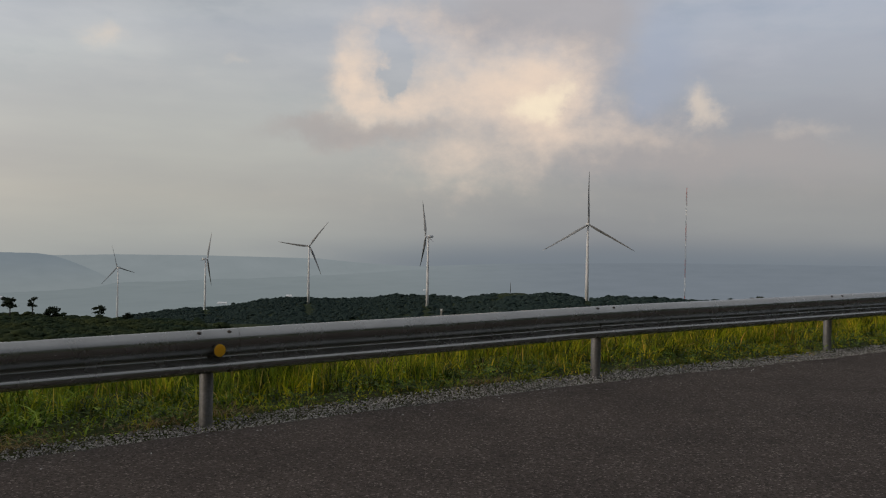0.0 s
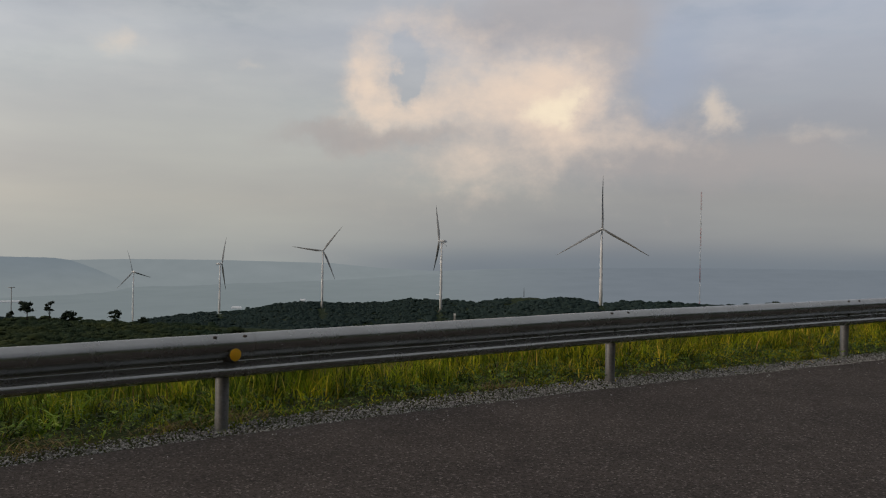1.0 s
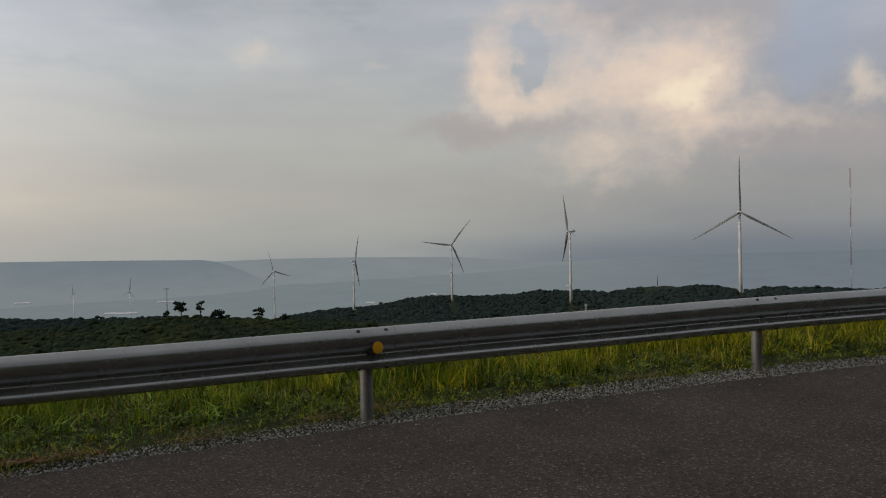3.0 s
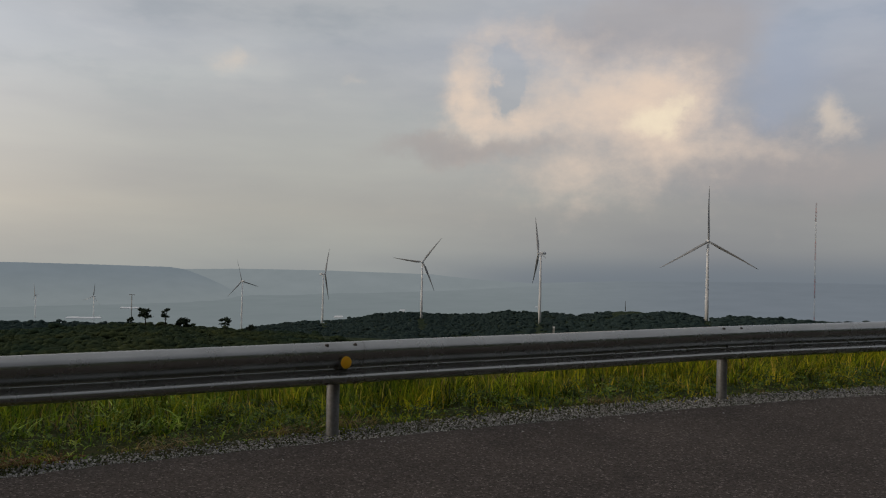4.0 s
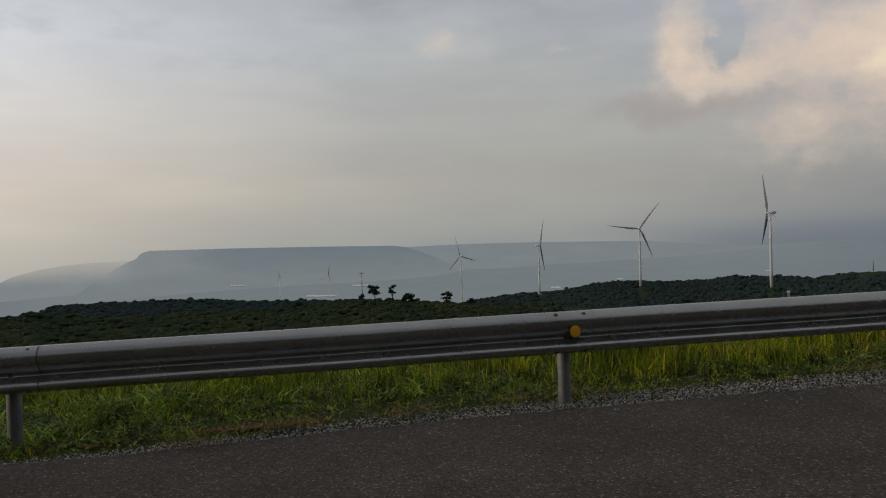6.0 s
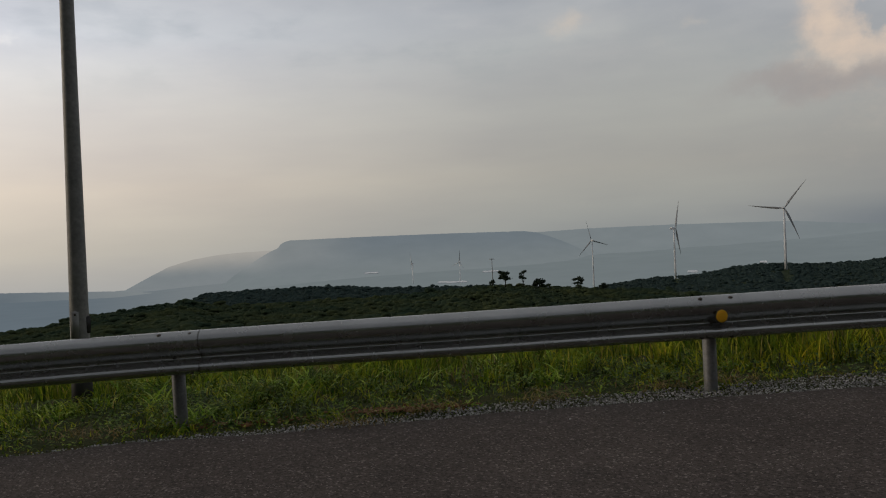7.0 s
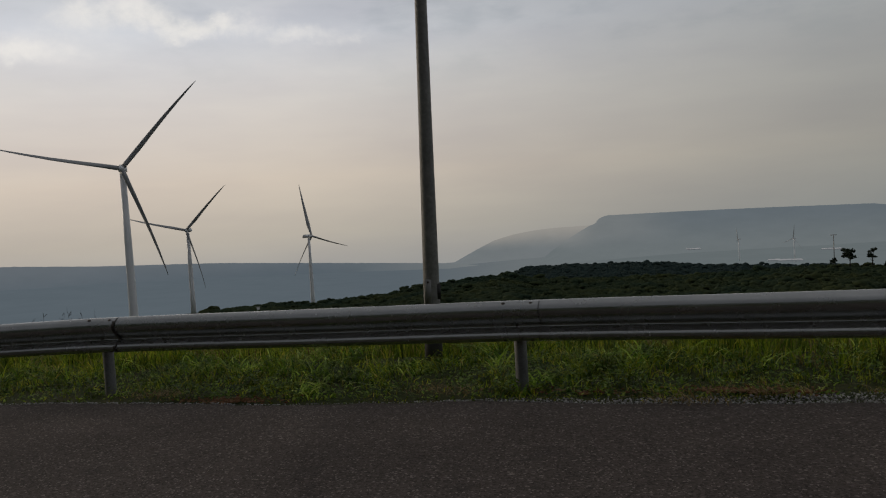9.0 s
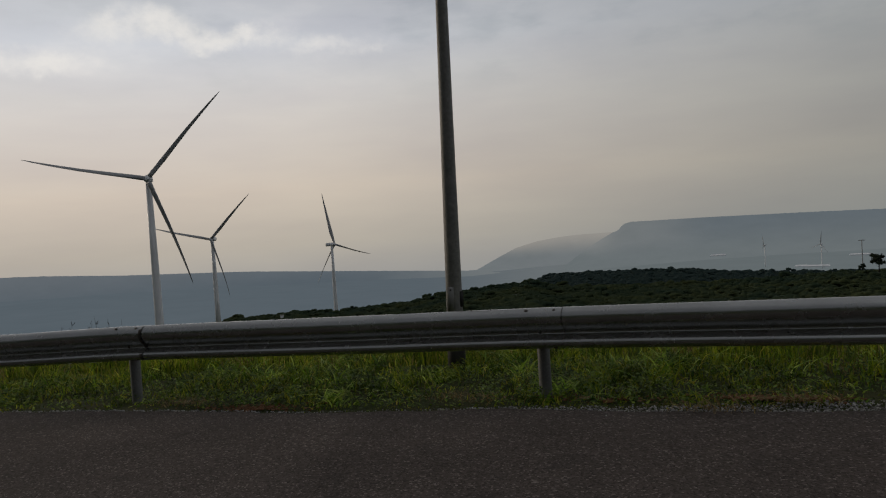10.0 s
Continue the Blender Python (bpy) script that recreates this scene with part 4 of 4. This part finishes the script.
def build_grass():
    rng = np.random.default_rng(31)
    # short mown edge
    p, s, n = verge_points(rng, 46000, -12, 17, -0.45, 1.5, 0.6)
    g = rolling(s, n, 1.0)
    keep = (n > grass_line(s) + rng.normal(0, 0.06, len(s)) - 0.12 * g) & (rng.random(len(s)) < 0.25 + 0.9 * g)
    p, s, n, g = p[keep], s[keep], n[keep], g[keep]
    h = (0.032 + 0.085 * np.clip((n - grass_line(s)) / 0.9, 0, 1)) * (0.55 + 0.9 * g) * rng.lognormal(0, 0.3, len(s))
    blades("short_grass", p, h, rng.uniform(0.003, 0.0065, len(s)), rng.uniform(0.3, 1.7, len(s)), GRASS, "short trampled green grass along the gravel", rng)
    # knee-high stand behind the posts; it keeps back from the pole
    p, s, n = verge_points(rng, 52000, -13, 18, 0.5, 5.2, 0.6, 1.15)
    g = rolling(s, n, 4.0)
    start = np.interp(s, [-13, -9, -7.5, -3.5, -2.0, 0.5, 18], [0.9, 1.1, 1.55, 1.45, 0.9, 0.6, 0.45])
    keep = (n > start + 0.25 * (g - 0.5)) & (rng.random(len(s)) < 0.10 + 1.3 * g)
    p, s, n, g, start = p[keep], s[keep], n[keep], g[keep], start[keep]
    h = np.interp(n - start, [0, 0.5, 1.4, 5.0], [0.13, 0.26, 0.36, 0.40]) * (0.50 + 0.8 * g) * np.minimum(rng.lognormal(0, 0.26, len(s)), 1.35)
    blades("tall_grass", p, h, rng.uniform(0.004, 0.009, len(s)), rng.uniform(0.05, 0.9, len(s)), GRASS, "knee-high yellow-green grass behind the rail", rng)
    # thinner and larger farther down the bank
    p, s, n = verge_points(rng, 24000, -13, 24, 4.8, 10.0, 0.3)
    blades("bank_grass", p, rng.uniform(0.25, 0.45, len(s)), rng.uniform(0.006, 0.012, len(s)), rng.uniform(0.05, 0.7, len(s)), GRASS, "rough grass on the falling bank", rng)
    # broad arching leaves round the pole and along the edge
    p, s, n = verge_points(rng, 4200, -10.5, -0.5, -0.25, 1.8, 0.75)
    keep = (n > grass_line(s)) & (rolling(s, n, 7.0) > 0.42)
    p, s, n = p[keep], s[keep], n[keep]
    h = rng.uniform(0.09, 0.27, len(s)) * np.where((np.abs(s + 5.2) < 0.55) & (n < 1.5), 0.6, 1.0) * np.interp(n, [-0.3, 0.4, 1.8], [0.55, 0.9, 1.15]) * np.where((n < 0.55) & ((s < -6.0) | (s > -3.6)), 0.42, 1.0)
    blades("broad_grass", p, h, rng.uniform(0.006, 0.013, len(s)), rng.uniform(0.7, 2.2, len(s)), LUSH, "broad bright arching grass leaves round the pole foot", rng, 5)
    # dry stalks
    p, s, n = verge_points(rng, 2400, -12, 18, -0.1, 4.0, 0.85)
    keep = n > grass_line(s)
    p, s, n = p[keep], s[keep], n[keep]
    h = np.interp(n, [0, 0.8, 1.6, 4], [0.05, 0.10, 0.34, 0.42]) * np.minimum(rng.lognormal(0, 0.3, len(s)), 1.3)
    blades("dry_grass", p, h, rng.uniform(0.0015, 0.004, len(s)), rng.uniform(0.1, 1.4, len(s)), STRAW, "straw-coloured dry stalks among the grass", rng)
    # cut straw lying in small heaps at the edge
    heaps = ((-2.71, -0.40), (-2.2, -0.12), (-0.35, 0.06), (-1.25, -0.02), (-7.2, -0.25), (-4.6, -0.2), (0.15, 0.18), (2.7, 0.2))
    straws = 620
    pick = rng.integers(0, len(heaps), straws)
    c = np.array(heaps)[pick]
    s, n = c[:, 0] + rng.normal(0, 0.17, straws), c[:, 1] + rng.normal(0, 0.055, straws)
    p = np.array([spot(a, b, 0.005) for a, b in zip(s, n)])
    p[:, 2] += rng.uniform(0, 0.03, straws)
    blades("cut_straw", p, rng.uniform(0.04, 0.11, straws), rng.uniform(0.002, 0.0042, straws), rng.uniform(1.6, 3.0, straws), STRAW, "cut straw lying in small heaps on the gravel edge", rng)


build_grass()


def build_weeds():
    """Small broad-leaved weeds that creep over the gravel."""
    rng = np.random.default_rng(41)
    p, s, n = verge_points(rng, 60000, -11, 15, -0.45, 1.3, 0.6)
    g = rolling(s, n, 2.0)
    keep = (n > grass_line(s) - 0.16 + 0.16 * rng.random(len(s))) & (rng.random(len(s)) < 0.25 + 0.9 * g)
    p = p[keep]
    m = len(p)
    a = rng.uniform(0, 6.28, m)
    size = rng.uniform(0.012, 0.034, m)
    d = np.stack([np.cos(a), np.sin(a), rng.uniform(-0.1, 0.7, m)], 1)
    w = np.stack([-np.sin(a), np.cos(a), rng.normal(0, 0.2, m)], 1)
    base = p + np.array([0, 0, 1]) * rng.uniform(0.008, 0.10, m)[:, None]
    v = np.stack([base, base + (d * 0.55 + w * 0.42) * size[:, None], base + d * 1.25 * size[:, None], base + (d * 0.55 - w * 0.42) * size[:, None]], 1)
    f = np.arange(m * 4).reshape(m, 4)
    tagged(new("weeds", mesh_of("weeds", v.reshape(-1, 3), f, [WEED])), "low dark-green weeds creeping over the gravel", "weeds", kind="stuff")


build_weeds()


def reed_stalks():
    """Dead stalks that stand above the rail farther along."""
    rng = np.random.default_rng(51)
    for b, high in ((-84.7, 1), (-83.9, 0.7), (-83.2, 1.15), (-82.4, 0.8), (-81.6, 0.75), (-85.6, 0.5)):
        r = 13.0 + rng.uniform(-1, 1)
        x, y = r * math.sin(radians(b)), r * math.cos(radians(b))
        z = float(ground_height(x, y))
        top = EYE + r * math.tan(radians(-5.45)) + 0.16 * high
        bm = bmesh.new()
        h = top - z
        lean = rng.normal(0, 0.05, 2)
        ring_tube(bm, [((lean[0] * q * q, lean[1] * q * q, h * q), (1, 0, 0), (0, 1, 0), 0.011 * (1.1 - q), 0.011 * (1.1 - q)) for q in (0, 0.4, 0.8, 1.0)], 6)
        root = thing("dead_stalk", "thin dark dead weed stalk behind the rail", "weed", pose(x, y, z), group="dead stalks")
        part("stem", bm, BARK, root)
        for q in range(4):
            bm = bmesh.new()
            a = rng.uniform(0, 6.28)
            f = Vector((lean[0] * 0.7, lean[1] * 0.7, h * rng.uniform(0.75, 0.97)))
            ring_tube(bm, [(f, (1, 0, 0), (0, 1, 0), 0.005, 0.005), (f + Vector((math.cos(a) * 0.05, math.sin(a) * 0.05, 0.04)), (1, 0, 0), (0, 1, 0), 0.003, 0.003)], 5)
            part("twig", bm, BARK, root)


reed_stalks()


def seed_stalks():
    """Tall grass stems with dark or pale seed heads."""
    rng = np.random.default_rng(61)
    spots = [(rng.uniform(2.0, 11.0), rng.uniform(0.9, 2.6), rng.uniform(0.42, 0.56)) for _ in range(46)] + [(rng.uniform(-8.5, 2.0), rng.uniform(1.3, 2.6), rng.uniform(0.36, 0.5)) for _ in range(22)]
    for a, n, h in spots:
        at = spot(a, n)
        z = float(ground_height(at.x, at.y))
        root = thing("seed_stalk", "thin grass stem with a dark drooping seed head", "grass", pose(at.x, at.y, z, 0, 0, rng.uniform(0, 360)), group="seed stalks")
        lean = rng.uniform(0.03, 0.16)
        curve = lambda q: (lean * q ** 2.4, 0, h * (q - 0.12 * q ** 4))
        part("stem", ring_tube(bmesh.new(), [(curve(q), (1, 0, 0), (0, 1, 0), 0.0022 * (1.2 - q), 0.0022 * (1.2 - q)) for q in (0, 0.35, 0.7, 1.0)], 5), STRAW, root)
        x, _, top = curve(1.0)
        size = rng.uniform(0.75, 1.2)
        part("seed_head", ring_tube(bmesh.new(), [((x + lean * 0.5 * q, 0, top + 0.06 * size * q - 0.03 * q * q), (1, 0, 0), (0, 1, 0), w * size, w * size) for q, w in ((-0.4, 0.002), (0.0, 0.007), (0.5, 0.009), (0.9, 0.006), (1.2, 0.001))], 6), BARK, root, "dark seed head")


seed_stalks()


def bare_earth():
    """Reddish clods where the verge is scraped bare."""
    rng = np.random.default_rng(71)
    places = ((-2.3, 0.05, 0.24, 0.05, 420), (-6.45, -0.33, 0.26, 0.06, 260), (-3.6, -0.05, 0.35, 0.05, 110))
    pts, size = [], []
    for a, n, wide, deep, count in places:
        for _ in range(count):
            s = a + rng.normal(0, wide)
            z = rng.lognormal(math.log(0.010), 0.4)
            pts.append(spot(s, n + rng.normal(0, deep), 0.002)), size.append(z)
    lumps("bare_earth", np.array(pts), np.array(size), CLOD, "reddish bare earth clods along the verge", "soil", rng, 0.5, 0.2)


bare_earth()
